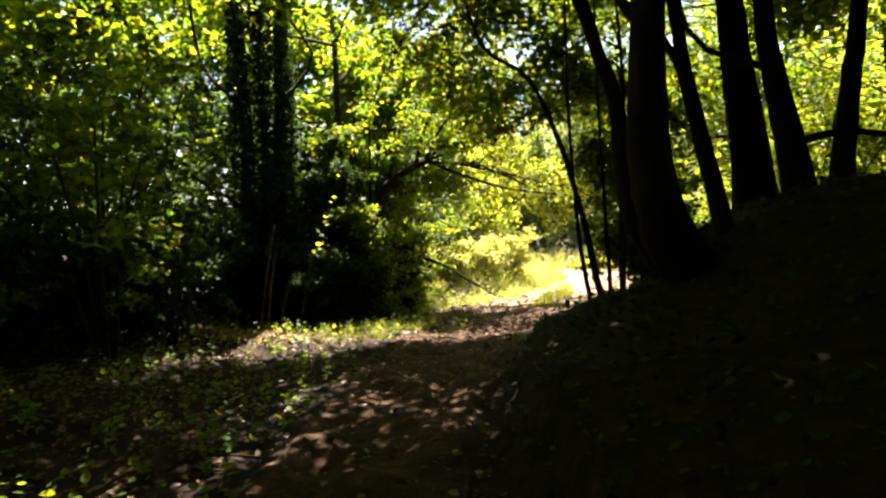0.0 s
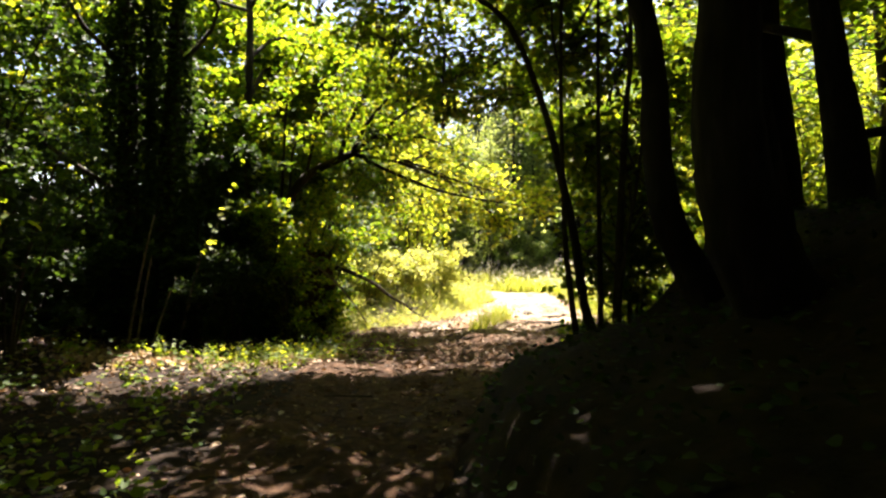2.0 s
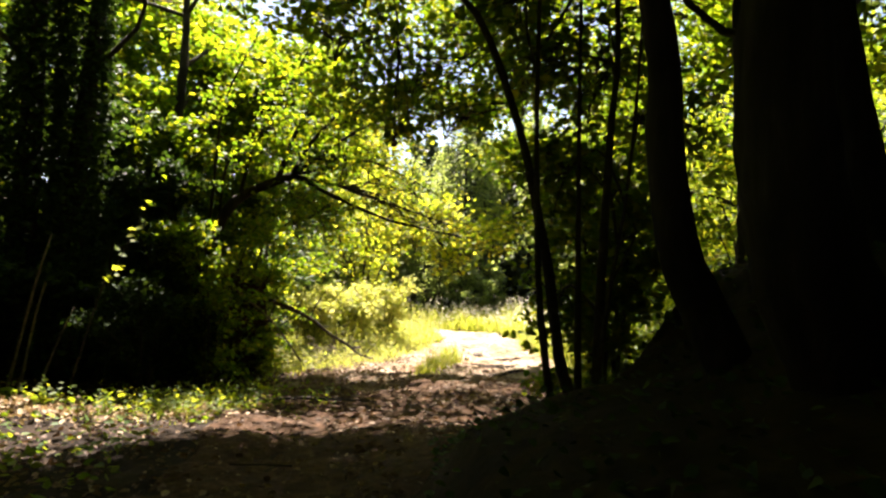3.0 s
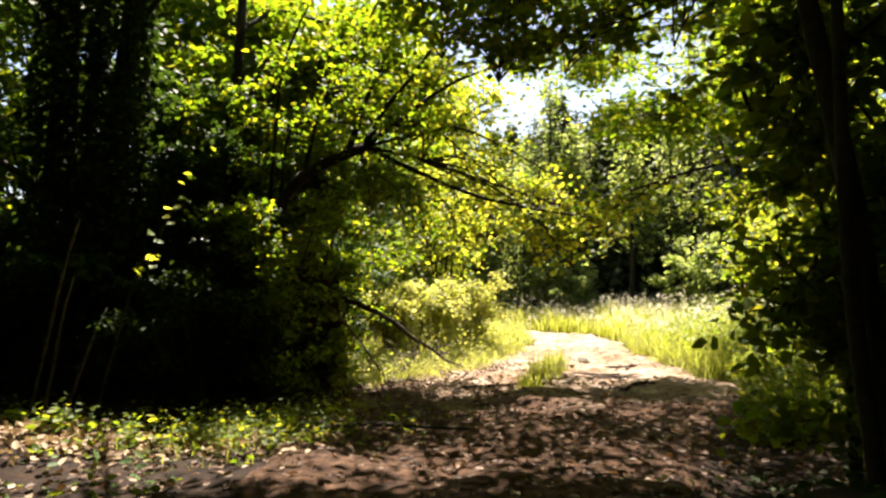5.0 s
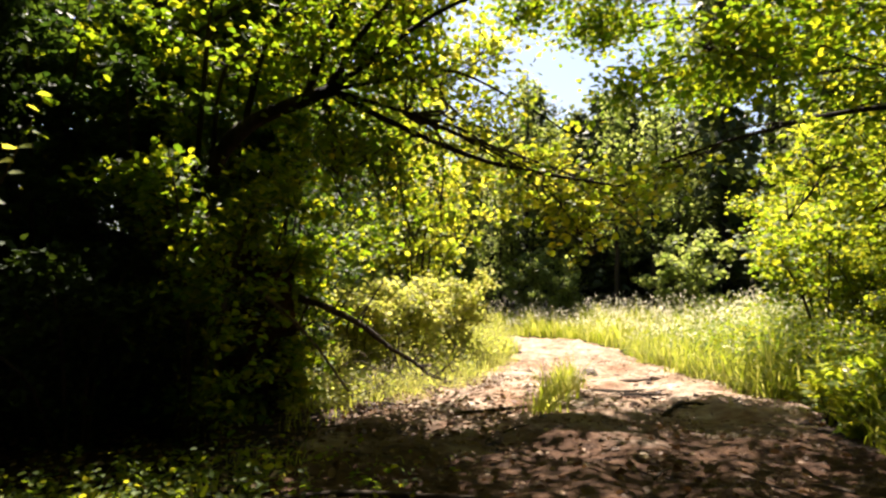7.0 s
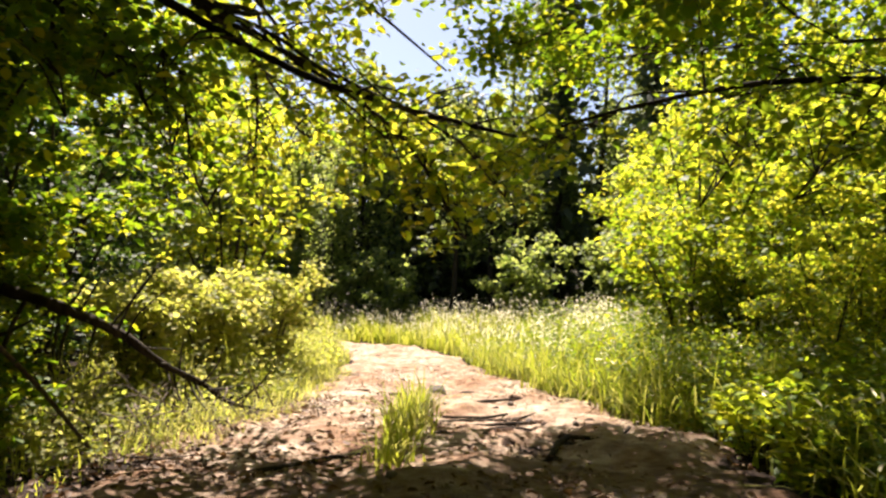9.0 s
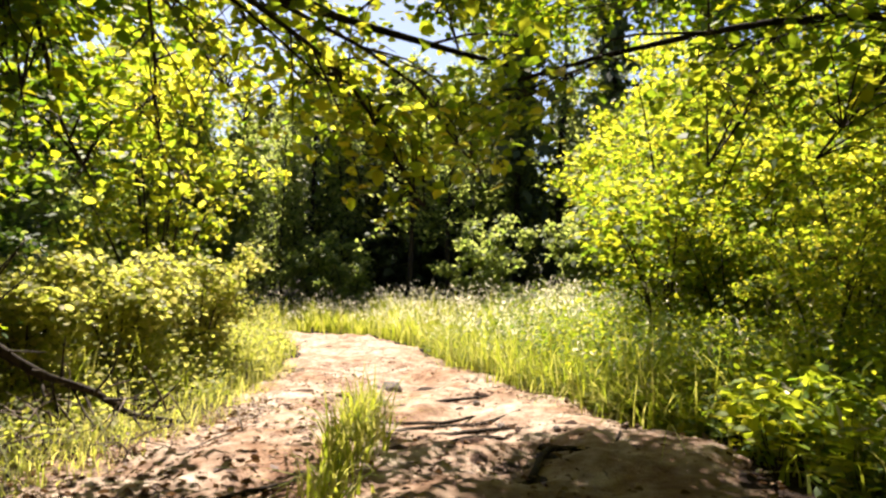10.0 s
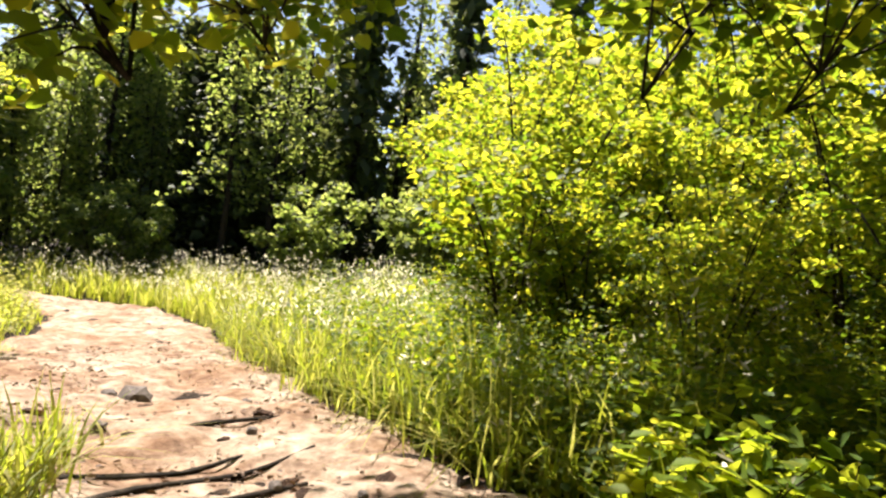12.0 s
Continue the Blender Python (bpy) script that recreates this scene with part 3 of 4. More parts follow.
limb_lines = [
    ([(-2.1, 15.9, -1.1), (-1.95, 15.7, 0.6), (-1.65, 15.5, 1.9), (-1.2, 15.4, 2.5), FORK], 0.13, 0.075, "trunk"),
    ([FORK, (-0.05, 15.4, 3.5), (0.42, 15.4, 4.1), (0.9, 15.5, 4.9), (1.3, 15.6, 6.2)], 0.05, 0.014, "limb"),
    ([(-0.6, 15.4, 2.8), (-0.35, 15.4, 3.6), (-0.05, 15.4, 4.3), (0.3, 15.3, 5.4)], 0.055, 0.014, "limb"),
    ([FORK, (0.4, 15.3, 3.5), (1.0, 15.2, 3.9), (1.61, 15.1, 4.15), (2.6, 14.8, 4.5)], 0.04, 0.01, "limb"),
    ([FORK, (0.3, 15.4, 2.62), (1.3, 15.3, 2.2), (2.0, 15.1, 2.0), (2.75, 14.9, 1.86), (3.1, 14.8, 1.8)], 0.042, 0.012, "limb"),
    ([FORK, (0.5, 15.5, 3.15), (1.16, 15.6, 3.3), (2.0, 15.7, 3.0), (2.8, 15.8, 2.6)], 0.03, 0.008, "limb"),
    ([(-0.2, 15.4, 2.9), (0.8, 15.8, 2.75), (1.6, 16.2, 2.5), (2.5, 16.4, 2.0)], 0.028, 0.008, "limb"),
    ([(-1.65, 15.5, 2.0), (-1.5, 15.4, 3.1), (-1.0, 15.4, 3.3), (-0.3, 15.4, 3.25)], 0.03, 0.012, "limb"),
    ([(-1.3, 15.4, 2.4), (-1.0, 15.4, 3.6), (-0.55, 15.4, 4.4), (0.1, 15.4, 5.8)], 0.04, 0.012, "limb"),
    ([(-1.9, 15.7, 1.0), (-1.75, 15.4, 2.6), (-1.6, 15.4, 4.2), (-1.0, 15.3, 5.6)], 0.04, 0.012, "limb"),
]
anchors, sparse, low_anchors, dim_anchors, sw2 = [], [], [], [], Sweep()      # boughs over the path carry few leaves
for ctrl, r0, r1, nm in limb_lines:
    p = curve_points(rel(at, ctrl), 18)
    rad = np.linspace(r0, r1, 18)
    sw = Sweep()
    sw.add(p, rad, 8, 0.05)
    sw.make(nm, M_BARK, fan)
    if nm == "limb":
        limbs_of(p, rad, 8, 0.3, 0.7, 0.2, sw2, sparse if ctrl[-1][0] > 2 else anchors, 4, 4)
for c, s in (((2.6, 16.6, 2.2), (0.9, 0.8, 0.9)), ((2.0, 17.3, 3.0), (1.2, 1.0, 0.9)), ((2.95, 16.15, 1.45), (0.5, 0.5, 0.7)), ((1.2, 17.0, 3.7), (1.2, 1.0, 0.8)), ((1.4, 18.2, 1.8), (1.0, 0.8, 1.2)), ((1.9, 18.0, 2.4), (1.1, 0.8, 1.0)), ((3.4, 18.6, 2.6), (0.9, 0.8, 0.8)), ((3.9, 17.0, 1.9), (0.8, 0.7, 0.45)), ((1.9, 17.4, 4.2), (0.9, 0.7, 0.5)), ((0.9, 16.6, 4.4), (0.8, 0.7, 0.5))):
    bough(sw2, low_anchors, rel(at, [(0.6, 15.9, 2.8)])[0], rel(at, [c])[0], s, 22, 0.025, 0.1)
for c, s in (((0.2, 16.3, 2.2), (0.9, 0.7, 0.7)), ((0.7, 16.9, 1.6), (0.7, 0.6, 0.5)), ((-0.3, 15.6, 2.4), (0.8, 0.7, 0.6)), ((0.3, 15.2, 3.2), (0.7, 0.6, 0.5))):
    bough(sw2, dim_anchors, rel(at, [(-0.4, 15.6, 2.8)])[0], rel(at, [c])[0], s, 22, 0.025, 0.1)
twig_mass(sw2, fan)
# Leaf colour carries sun and shade: hazel where dim, yellow over the path.
crown("crown", dim_anchors, 6, 0.1, 0.15, M_HAZEL, fan)
crown("crown", anchors, 3, 0.1, 0.16, M_HAZEL, fan)
crown("crown", sparse, 1, 0.1, 0.14, M_MID, fan)
crown("crown", low_anchors, 4, 0.115, 0.17, M_YELLOW, fan)


def lump(name, at, size, mat, label, category, seed, n=4, rough=0.25):
    bm = bmesh.new()
    bmesh.ops.create_icosphere(bm, subdivisions=n, radius=1)
    for vtx in bm.verts:
        k = 1 + rough * noise.fractal(vtx.co * 1.6 + Vector((seed, 0, 0)), 1.0, 2.0, 4)
        vtx.co = Vector((vtx.co.x * size[0], vtx.co.y * size[1], vtx.co.z * size[2])) * k
    me = bpy.data.meshes.new(name)
    bm.to_mesh(me)
    bm.free()
    me.materials.append(mat)
    ob = new(name, me)
    ob.location = at
    return tagged(ob, label, category)


plate = lump("root_plate", on(-2.0, 17.0, 0.7), (1.25, 0.5, 1.5), M_ROOT_SOIL, "upturned root plate of brown earth under brush", "root plate", 3, 5, 0.35)
sw = Sweep()
for k in range(46):
    a = RNG.uniform(0, 2 * np.pi)
    r = RNG.uniform(0.6, 1.1)
    s = np.array([1.1 * r * math.cos(a), -0.25, 1.3 * r * math.sin(a)])
    e = s * RNG.uniform(1.15, 1.5) + [0, RNG.uniform(-0.7, -0.1), RNG.uniform(-0.3, 0.3)]
    sw.add(curve_points([s * 0.7, (s + e) / 2 + RNG.normal(0, 0.08, 3), e], 6), np.linspace(0.03, 0.005, 6), 5)
tagged(sw.make("root_tangle", M_TWIG, plate, "bare brown roots and dead twigs"), kind="stuff")

# brush and bushes that hide its foot
shrub("shaded hazel bush over the fallen tree", on(-1.2, 17.8), 6, 3.6, 1.1, 7, 0.095, M_HAZEL, low=0.2)
shrub("dense shaded hazel bush over the fallen tree", on(-1.5, 16.9), 8, 4.3, 1.0, 12, 0.1, M_HAZEL, low=0.04)
# Dark leaf colour stands in for the shade on these two bushes.
for x, y, h in ((-2.6, 16.2, 4.4), (-4.0, 16.7, 4.9)):
    shrub("dense dark bush beside the leaning tree, leaves darkened as shade", on(x, y), 9, h, 1.25, 8, 0.12, M_SHADE_LEAF, "holly thicket", low=0.06, name="shaded_bush", simple=True)
shrub("low shaded bramble bush beside the grass", on(-1.9, 15.3), 8, 1.5, 0.9, 5, 0.07, M_IVY, name="bramble_bush", low=0.05)
shrub("shaded hazel bush in front of the leaning tree", on(-1.6, 14.8), 8, 2.6, 1.0, 4, 0.09, M_HAZEL, low=0.1)
shrub("low shaded bramble bush beside the grass", on(-2.6, 14.4), 9, 1.7, 1.0, 5, 0.07, M_IVY, name="bramble_bush", low=0.05)
bramble = shrub("shaded bramble thicket on the woodland floor", on(-6.4, 9.6), 9, 1.8, 1.5, 3, 0.13, M_SHADE_LEAF, "bramble thicket", low=0.02, name="bramble_bush", simple=True)
for k, (x, y, sc) in enumerate(((-8.2, 8.6, 1.3), (-7.6, 12.2, 1.3), (-5.2, 14.8, 1.1), (-9.6, 10.6, 1.6), (-11, 14, 1.7), (-7.2, 16.5, 1.4), (-4.0, 18.0, 1.2), (-8, 5.6, 1.2), (-11.5, 8, 1.6), (-3.4, 15.6, 1.0), (-5.0, 21, 1.6), (-7.6, 20, 1.7), (-9.5, 23, 2.0), (-4.2, 24.5, 1.8), (-6.0, 11.6, 1.2))):
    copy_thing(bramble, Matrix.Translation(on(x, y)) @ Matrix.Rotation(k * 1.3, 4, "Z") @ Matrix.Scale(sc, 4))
shrub("low shaded bramble bush beside the grass", on(-1.4, 18.4), 8, 1.6, 1.0, 5, 0.07, M_HERB, name="bramble_bush", low=0.05)

dead = thing("fallen_branch", on(1.62, 18.85, 0.05), "bare fallen branch leaning down to the path edge", "branch")
sw = Sweep()
sw.add(curve_points([(0.3, 0.2, -0.04), (-0.3, -0.3, 0.22), (-0.65, -0.5, 0.5), (-1.05, -0.95, 0.78), (-1.5, -1.2, 1.15), (-1.95, -1.6, 1.42), (-2.4, -1.75, 1.6)], 26), np.linspace(0.022, 0.055, 26), 8, 0.14)
sw.make("bough", M_BARK, dead)
for t in np.linspace(0.05, 0.95, 26):
    a = np.array((-2.2 * t, -1.75 * t, 1.6 * t))
    d = np.array((RNG.uniform(-0.1, 0.5), RNG.uniform(-0.6, 0.1), RNG.uniform(-0.5, 0.8)))
    ln = RNG.uniform(0.4, 1.1)
    sw = Sweep()
    sw.add(curve_points([a, a + d * ln * 0.5 + RNG.normal(0, 0.05, 3), a + d * ln], 7), np.linspace(0.017, 0.004, 7), 5, 0.1)
    sw.make("twig", M_TWIG, dead)

brush = thing("brushwood", on(0.4, 17.9), "tangle of dry dead twigs beside the fallen branch", "brushwood")
sw = Sweep()
for _ in range(70):
    b = np.array([RNG.normal(0, 0.7), RNG.normal(0, 0.5), RNG.uniform(-0.02, 0.5)])
    d = unit(RNG.normal(0, 1, 3) * [1, 0.7, 0.6]) * RNG.uniform(0.25, 0.8)
    sw.add(curve_points([b, b + d * 0.5 + RNG.normal(0, 0.07, 3), b + d + [0, 0, -0.1]], 5), np.linspace(0.009, 0.003, 5), 4)
tagged(sw.make("twig_mass", M_PALE, brush), kind="stuff")
dead2 = thing("dead_branch", on(-0.9, 16.4, 0.0), "pale bare dead branch propped in the thicket", "branch")
sw = Sweep()
sw.add(curve_points([(0.9, 0.5, 0.05), (0.45, 0.2, 0.75), (0.1, -0.1, 1.2), (-0.5, -0.3, 1.75)], 14), np.linspace(0.016, 0.03, 14), 7, 0.1)
sw.make("bough", M_PALE, dead2)

shrub("bright yellow-green lime bush leaning over the path", on(1.9, 26.6), 9, 6.0, 2.1, 4, 0.13, M_YELLOW, low=0.12, twigs=4, spread=0.17)

# Paler leaf than other bushes, with the glade's full sun in its colour.
for x, y, h in ((1.2, 21.6, 2.1), (0.2, 20.6, 1.7), (2.4, 23.0, 1.8)):
    shrub("low pale yellow-green bush growing in the sunny verge", on(x, y), 8, h, 0.8, 5, 0.095, M_SUN_STRAW, low=0.02, name="young_bush", spread=0.14)

at = on(0.8, 41.0, -0.1)
tall = tree("tall yellow-green lime tree behind the sunny glade", at, [([(0, 0, 0), (0.1, 0, 3), (-0.1, 0.1, 6), (0.1, 0, 11)], 0.2, 0.05)],
            [(0, 0.3, (1.2, -0.6, 4.6), (1.3, 1.2, 1.0)), (0, 0.35, (-1.2, -0.4, 5.2), (1.4, 1.2, 1.1)), (0, 0.5, (0.4, -1.0, 6.4), (1.5, 1.2, 1.1)), (0, 0.6, (-1.0, 0.4, 7.6), (1.4, 1.3, 1.1)),
             (0, 0.7, (1.3, 0.2, 8.0), (1.3, 1.3, 1.1)), (0, 0.85, (0.1, 0, 9.6), (1.4, 1.4, 1.2)), (0, 0.95, (0.2, 0, 11.2), (0.9, 0.9, 0.9)), (0, 0.2, (-0.6, -0.8, 3.4), (1.2, 1.0, 0.9))],
            8, 0.17, M_YELLOW, name="lime_tree", group="lime trees", spread=0.26, twigs=22, thick=0.04)
for x, y, a, sc in ((4.2, 44.5, 1.9, 1.3), (1.8, 46.0, 4.4, 1.5), (-2.0, 43.0, 3.0, 1.35)):
    copy_thing(tall, Matrix.Translation(on(x, y, -0.1)) @ Matrix.Rotation(a, 4, "Z") @ Matrix.Scale(sc, 4))

# pale dead stems leaning by the ivy tree
for x, dx, h in ((-4.25, 0.5, 2.4), (-4.1, 0.3, 1.7), (-3.85, 0.45, 1.3)):
    stem = thing("dead_sapling", on(x, 13.6, -0.05), "thin pale dead stem leaning beside the ivy tree", "sapling", "dead saplings")
    sw = Sweep()
    sw.add(curve_points([(0, 0, 0), (dx * 0.35, 0.03, h * 0.4), (dx * 0.75, -0.03, h * 0.75), (dx, 0.05, h)], 10), np.linspace(0.028, 0.012, 10), 7, 0.08)
    sw.make("stem", M_PALE, stem)

# young shoot with a few sunlit leaves
shoot = thing("young_shoot", on(-3.25, 13.0), "thin young shoot with a few sunlit leaves", "shoot")
sp = curve_points([(0, 0, 0), (0.38, 0, 1.5), (0.56, 0, 1.85), (0.78, 0, 2.37), (0.98, 0, 2.85)], 14)
sw = Sweep()
sw.add(sp, np.linspace(0.012, 0.004, 14), 5)
sw.make("stem", M_TWIG, shoot)
v, f = leaf_arrays(np.repeat(sp[5:], 2, 0) + RNG.normal(0, 0.05, (18, 3)), RNG.uniform(0.1, 0.17, 18), 0.7, 0.2, np.array([0.8, -0.2, 0]))
quick_mesh("foliage", v, f, M_YELLOW, shoot)

# hazel thicket on the left; unseen copies behind the start block low skylight
bush_a = shrub("leafy green hazel bush in the shaded wood", on(-5.4, 9.5), 8, 4.6, 1.7, 3, 0.145, M_HAZEL, "hazel thicket")
bush_b = shrub("dark-leaved bush in the wood, shade put into its leaf colour", on(-6.5, 13.0), 9, 5.6, 2.1, 4, 0.13, M_SHADE_LEAF, "holly thicket", name="shaded_bush", simple=True)
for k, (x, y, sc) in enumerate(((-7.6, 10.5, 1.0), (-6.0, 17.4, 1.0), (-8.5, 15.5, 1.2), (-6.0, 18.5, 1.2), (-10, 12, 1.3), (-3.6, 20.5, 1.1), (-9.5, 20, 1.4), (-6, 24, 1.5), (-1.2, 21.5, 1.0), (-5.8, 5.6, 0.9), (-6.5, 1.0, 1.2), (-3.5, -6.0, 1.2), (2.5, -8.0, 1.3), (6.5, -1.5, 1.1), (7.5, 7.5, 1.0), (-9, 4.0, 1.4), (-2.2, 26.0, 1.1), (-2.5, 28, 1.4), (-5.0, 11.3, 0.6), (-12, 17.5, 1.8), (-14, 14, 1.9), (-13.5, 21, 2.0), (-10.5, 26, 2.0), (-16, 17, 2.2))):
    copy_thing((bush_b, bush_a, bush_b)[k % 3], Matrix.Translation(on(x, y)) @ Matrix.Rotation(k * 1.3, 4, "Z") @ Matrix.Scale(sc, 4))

# tall woodland trees that close the canopy, many added unseen to block skylight
at = on(-7.5, 7.5, -0.1)
wood = tree("tall dark woodland tree with a spreading crown", at, [([(0, 0, 0), (0.1, 0, 3), (0, 0.1, 7), (0.2, 0, 11)], 0.26, 0.08)],
            [(0, 0.5, (2.4, 0.6, 6.2), (2.2, 2.0, 1.2)), (0, 0.6, (-2.0, 1.0, 6.8), (2.2, 2.0, 1.2)), (0, 0.7, (0.6, 2.6, 7.6), (2.2, 2.0, 1.2)), (0, 0.7, (0.4, -2.4, 7.6), (2.2, 2.0, 1.2)),
             (0, 0.85, (3.2, -1.6, 8.6), (2.2, 2.0, 1.1)), (0, 0.95, (0, 0, 10.2), (2.4, 2.4, 1.3)), (0, 0.6, (4.4, 1.4, 7.4), (2.0, 2.0, 1.0))], 10, 0.24, M_HAZEL, name="woodland_tree", group="woodland trees", spread=0.32, simple=True)
for k, (x, y, a, sc) in enumerate(((-10.5, 13, 0.4, 1.1), (-4.2, 1.0, 0.2, 1.0), (-6.5, 22.5, 0.3, 1.0), (4.6, 0.2, 2.6, 1.0), (-1.6, -5.5, 1.3, 1.0), (5.6, -5.0, 2.0, 1.1), (8.2, 3.6, 2.2, 1.0), (-13, 10, 0.0, 1.2), (-12, 20, 0.0, 1.3), (-8, 26, 0.0, 1.2), (-6.5, -4.0, 0.5, 1.1), (3.4, -2.6, 1.6, 1.0), (7.0, 1.0, 2.4, 1.1), (0.8, -7.0, 1.2, 1.1), (9.8, 5.0, 2.6, 1.1), (1.0, -10, 1.0, 1.2), (10.5, 8.0, 2.4, 1.1), (12, 2, 2.4, 1.3), (14, 6.5, 2.6, 1.3), (11.5, -4, 2.2, 1.3), (16, 10, 2.8, 1.4), (12, -10, 2.0, 1.4), (-10, -1.5, 0.4, 1.3), (-13.5, 4, 0.2, 1.4), (-11, -9, 0.6, 1.4), (-4.5, -11, 1.0, 1.4), (6.5, -12, 1.5, 1.4), (-16, 12, 0.1, 1.4), (17, 1, 2.7, 1.4), (0.2, -2.6, 1.7, 1.1), (-3.0, 33, 0.3, 1.2), (-5.5, 30, 1.0, 1.1), (-1.8, 0.2, 3.0, 1.1))):
    copy_thing(wood, Matrix.Translation(on(x, y, -0.1)) @ Matrix.Rotation(a, 4, "Z") @ Matrix.Scale(sc, 4))

# dense unseen understorey behind and beside the bank, added to block low skylight
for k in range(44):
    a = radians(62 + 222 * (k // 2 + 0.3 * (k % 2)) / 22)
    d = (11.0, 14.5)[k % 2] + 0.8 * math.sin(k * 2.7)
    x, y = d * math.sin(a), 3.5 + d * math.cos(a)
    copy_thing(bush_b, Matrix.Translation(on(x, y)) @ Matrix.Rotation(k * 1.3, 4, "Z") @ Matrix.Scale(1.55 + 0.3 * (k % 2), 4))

# ---- right side: overhanging tree, shrubs, meadow ----
at = on(8.8, 11.2, -0.1)
LOW_LIMB = rel(at, [(8.75, 11.3, 0.9), (8.3, 12.6, 2.0), (7.6, 14.0, 2.75), (6.6, 15.3, 3.0), (5.5, 16.3, 2.8), (4.6, 16.9, 2.5)])
# The trunk is unseen; many high masses are added to shade the path.
over_masses = [mass(at, 0, 0.65, (5.3, 20.0, 5.7), (1.2, 0.8, 0.6)), mass(at, 0, 0.7, (0.8, 13.2, 6.4), (1.4, 1.2, 0.7)), mass(at, 0, 0.7, (1.6, 14.8, 6.6), (1.3, 1.1, 0.7)), mass(at, 0, 0.8, (0.2, 14.6, 7.2), (1.4, 1.2, 0.7)), mass(at, 0, 0.65, (1.0, 12.0, 5.8), (1.3, 1.1, 0.6)), mass(at, 0, 0.65, (3.1, 18.9, 5.6), (0.8, 0.5, 0.35)), mass(at, 0, 0.65, (4.4, 19.1, 5.5), (0.7, 0.5, 0.35)), mass(at, 0, 0.5, (5.1, 18.6, 4.2), (0.8, 0.7, 0.5)), mass(at, 0, 0.5, (6.9, 19.7, 4.6), (0.8, 0.6, 0.5)), mass(at, 0, 0.9, (4.6, 19.2, 7.2), (1.1, 0.7, 0.5)), mass(at, 0, 0.85, (3.4, 17.4, 7.0), (1.6, 1.3, 0.8)), mass(at, 0, 0.9, (2.0, 17.8, 7.6), (1.6, 1.2, 0.8)), mass(at, 0, 0.7, (5.4, 16.6, 6.4), (1.2, 0.9, 0.6)), mass(at, 0, 0.3, (5.9, 15.2, 2.1), (0.9, 0.8, 0.45)), mass(at, 0, 0.5, (7.0, 15.4, 4.6), (1.4, 1.3, 0.8)), mass(at, 0, 0.35, (6.8, 14.6, 2.3), (1.2, 1.0, 0.7)), mass(at, 0, 0.4, (4.3, 14.6, 3.3), (1.2, 1.1, 0.6)),
             mass(at, 0, 0.45, (7.8, 16.4, 3.4), (1.4, 1.3, 1.0)), mass(at, 0, 0.5, (5.6, 13.6, 4.4), (1.8, 1.6, 0.9)), mass(at, 0, 0.6, (3.2, 13.0, 5.2), (1.9, 1.7, 0.9)), mass(at, 0, 0.6, (8.0, 18.8, 5.2), (1.6, 1.5, 1.0)),
             mass(at, 0, 0.7, (4.2, 15.6, 6.2), (1.9, 1.6, 0.9)), mass(at, 0, 0.7, (7.4, 13.6, 6.2), (2.0, 2.0, 1.2)), mass(at, 0, 0.8, (5.0, 11.8, 6.8), (2.0, 2.0, 1.1)), mass(at, 0, 0.85, (8.4, 16.8, 7.4), (1.9, 1.9, 1.2)),
             mass(at, 0, 0.9, (3.0, 11.2, 7.4), (1.8, 1.8, 1.0)), mass(at, 0, 0.95, (8.6, 13.0, 9.2), (2.4, 2.4, 1.2)), mass(at, 0, 0.45, (8.4, 14.0, 3.4), (1.2, 1.2, 1.0)), mass(at, 0, 0.8, (2.2, 14.2, 7.6), (1.8, 1.6, 0.9)),
             mass(at, 0, 0.55, (9.4, 15.6, 4.2), (1.6, 1.4, 1.1)), mass(at, 0, 0.3, (7.9, 13.9, 1.7), (0.9, 0.8, 0.7)),
             mass(at, 0, 0.8, (0.6, 12.6, 6.6), (1.8, 1.6, 0.8)), mass(at, 0, 0.75, (2.4, 15.2, 6.0), (1.6, 1.4, 0.7)),
             mass(at, 0, 0.8, (5.6, 14.8, 7.0), (1.9, 1.6, 1.0)), mass(at, 0, 0.9, (3.4, 13.6, 7.0), (1.9, 1.7, 1.0)), mass(at, 0, 0.6, (8.6, 17.4, 5.6), (1.8, 1.6, 1.1)), mass(at, 0, 0.35, (4.5, 17.2, 2.25), (0.75, 0.6, 0.4)), mass(at, 0, 0.5, (7.6, 17.5, 4.6), (1.1, 1.2, 0.7)), mass(at, 0, 0.8, (8.9, 19.8, 6.8), (1.6, 1.2, 0.9)), mass(at, 0, 0.5, (9.6, 11.6, 4.8), (1.8, 1.8, 1.3)), mass(at, 0, 0.5, (8.2, 9.8, 4.6), (1.6, 1.6, 1.2)), mass(at, 0, 0.6, (10.8, 9.6, 5.6), (1.8, 1.8, 1.4)), mass(at, 0, 0.7, (9.4, 10.6, 7.2), (2.0, 2.0, 1.3))]
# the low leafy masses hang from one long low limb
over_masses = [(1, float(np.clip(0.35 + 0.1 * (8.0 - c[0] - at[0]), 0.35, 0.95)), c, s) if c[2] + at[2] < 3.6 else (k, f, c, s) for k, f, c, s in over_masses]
# Lowest leaves take lighter M_MID to look sunlit, the rest darker M_HAZEL.
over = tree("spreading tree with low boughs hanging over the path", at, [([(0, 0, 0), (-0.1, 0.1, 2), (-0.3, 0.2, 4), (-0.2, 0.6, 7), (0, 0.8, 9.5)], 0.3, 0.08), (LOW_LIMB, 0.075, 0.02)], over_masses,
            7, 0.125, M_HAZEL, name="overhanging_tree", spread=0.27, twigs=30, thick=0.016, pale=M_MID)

lime_bush = shrub("bright yellow-green hazel bush beyond the meadow", on(10.5, 20), 10, 4.8, 2.2, 4, 0.12, M_YELLOW, "meadow bushes", low=0.02, twigs=4, spread=0.17)
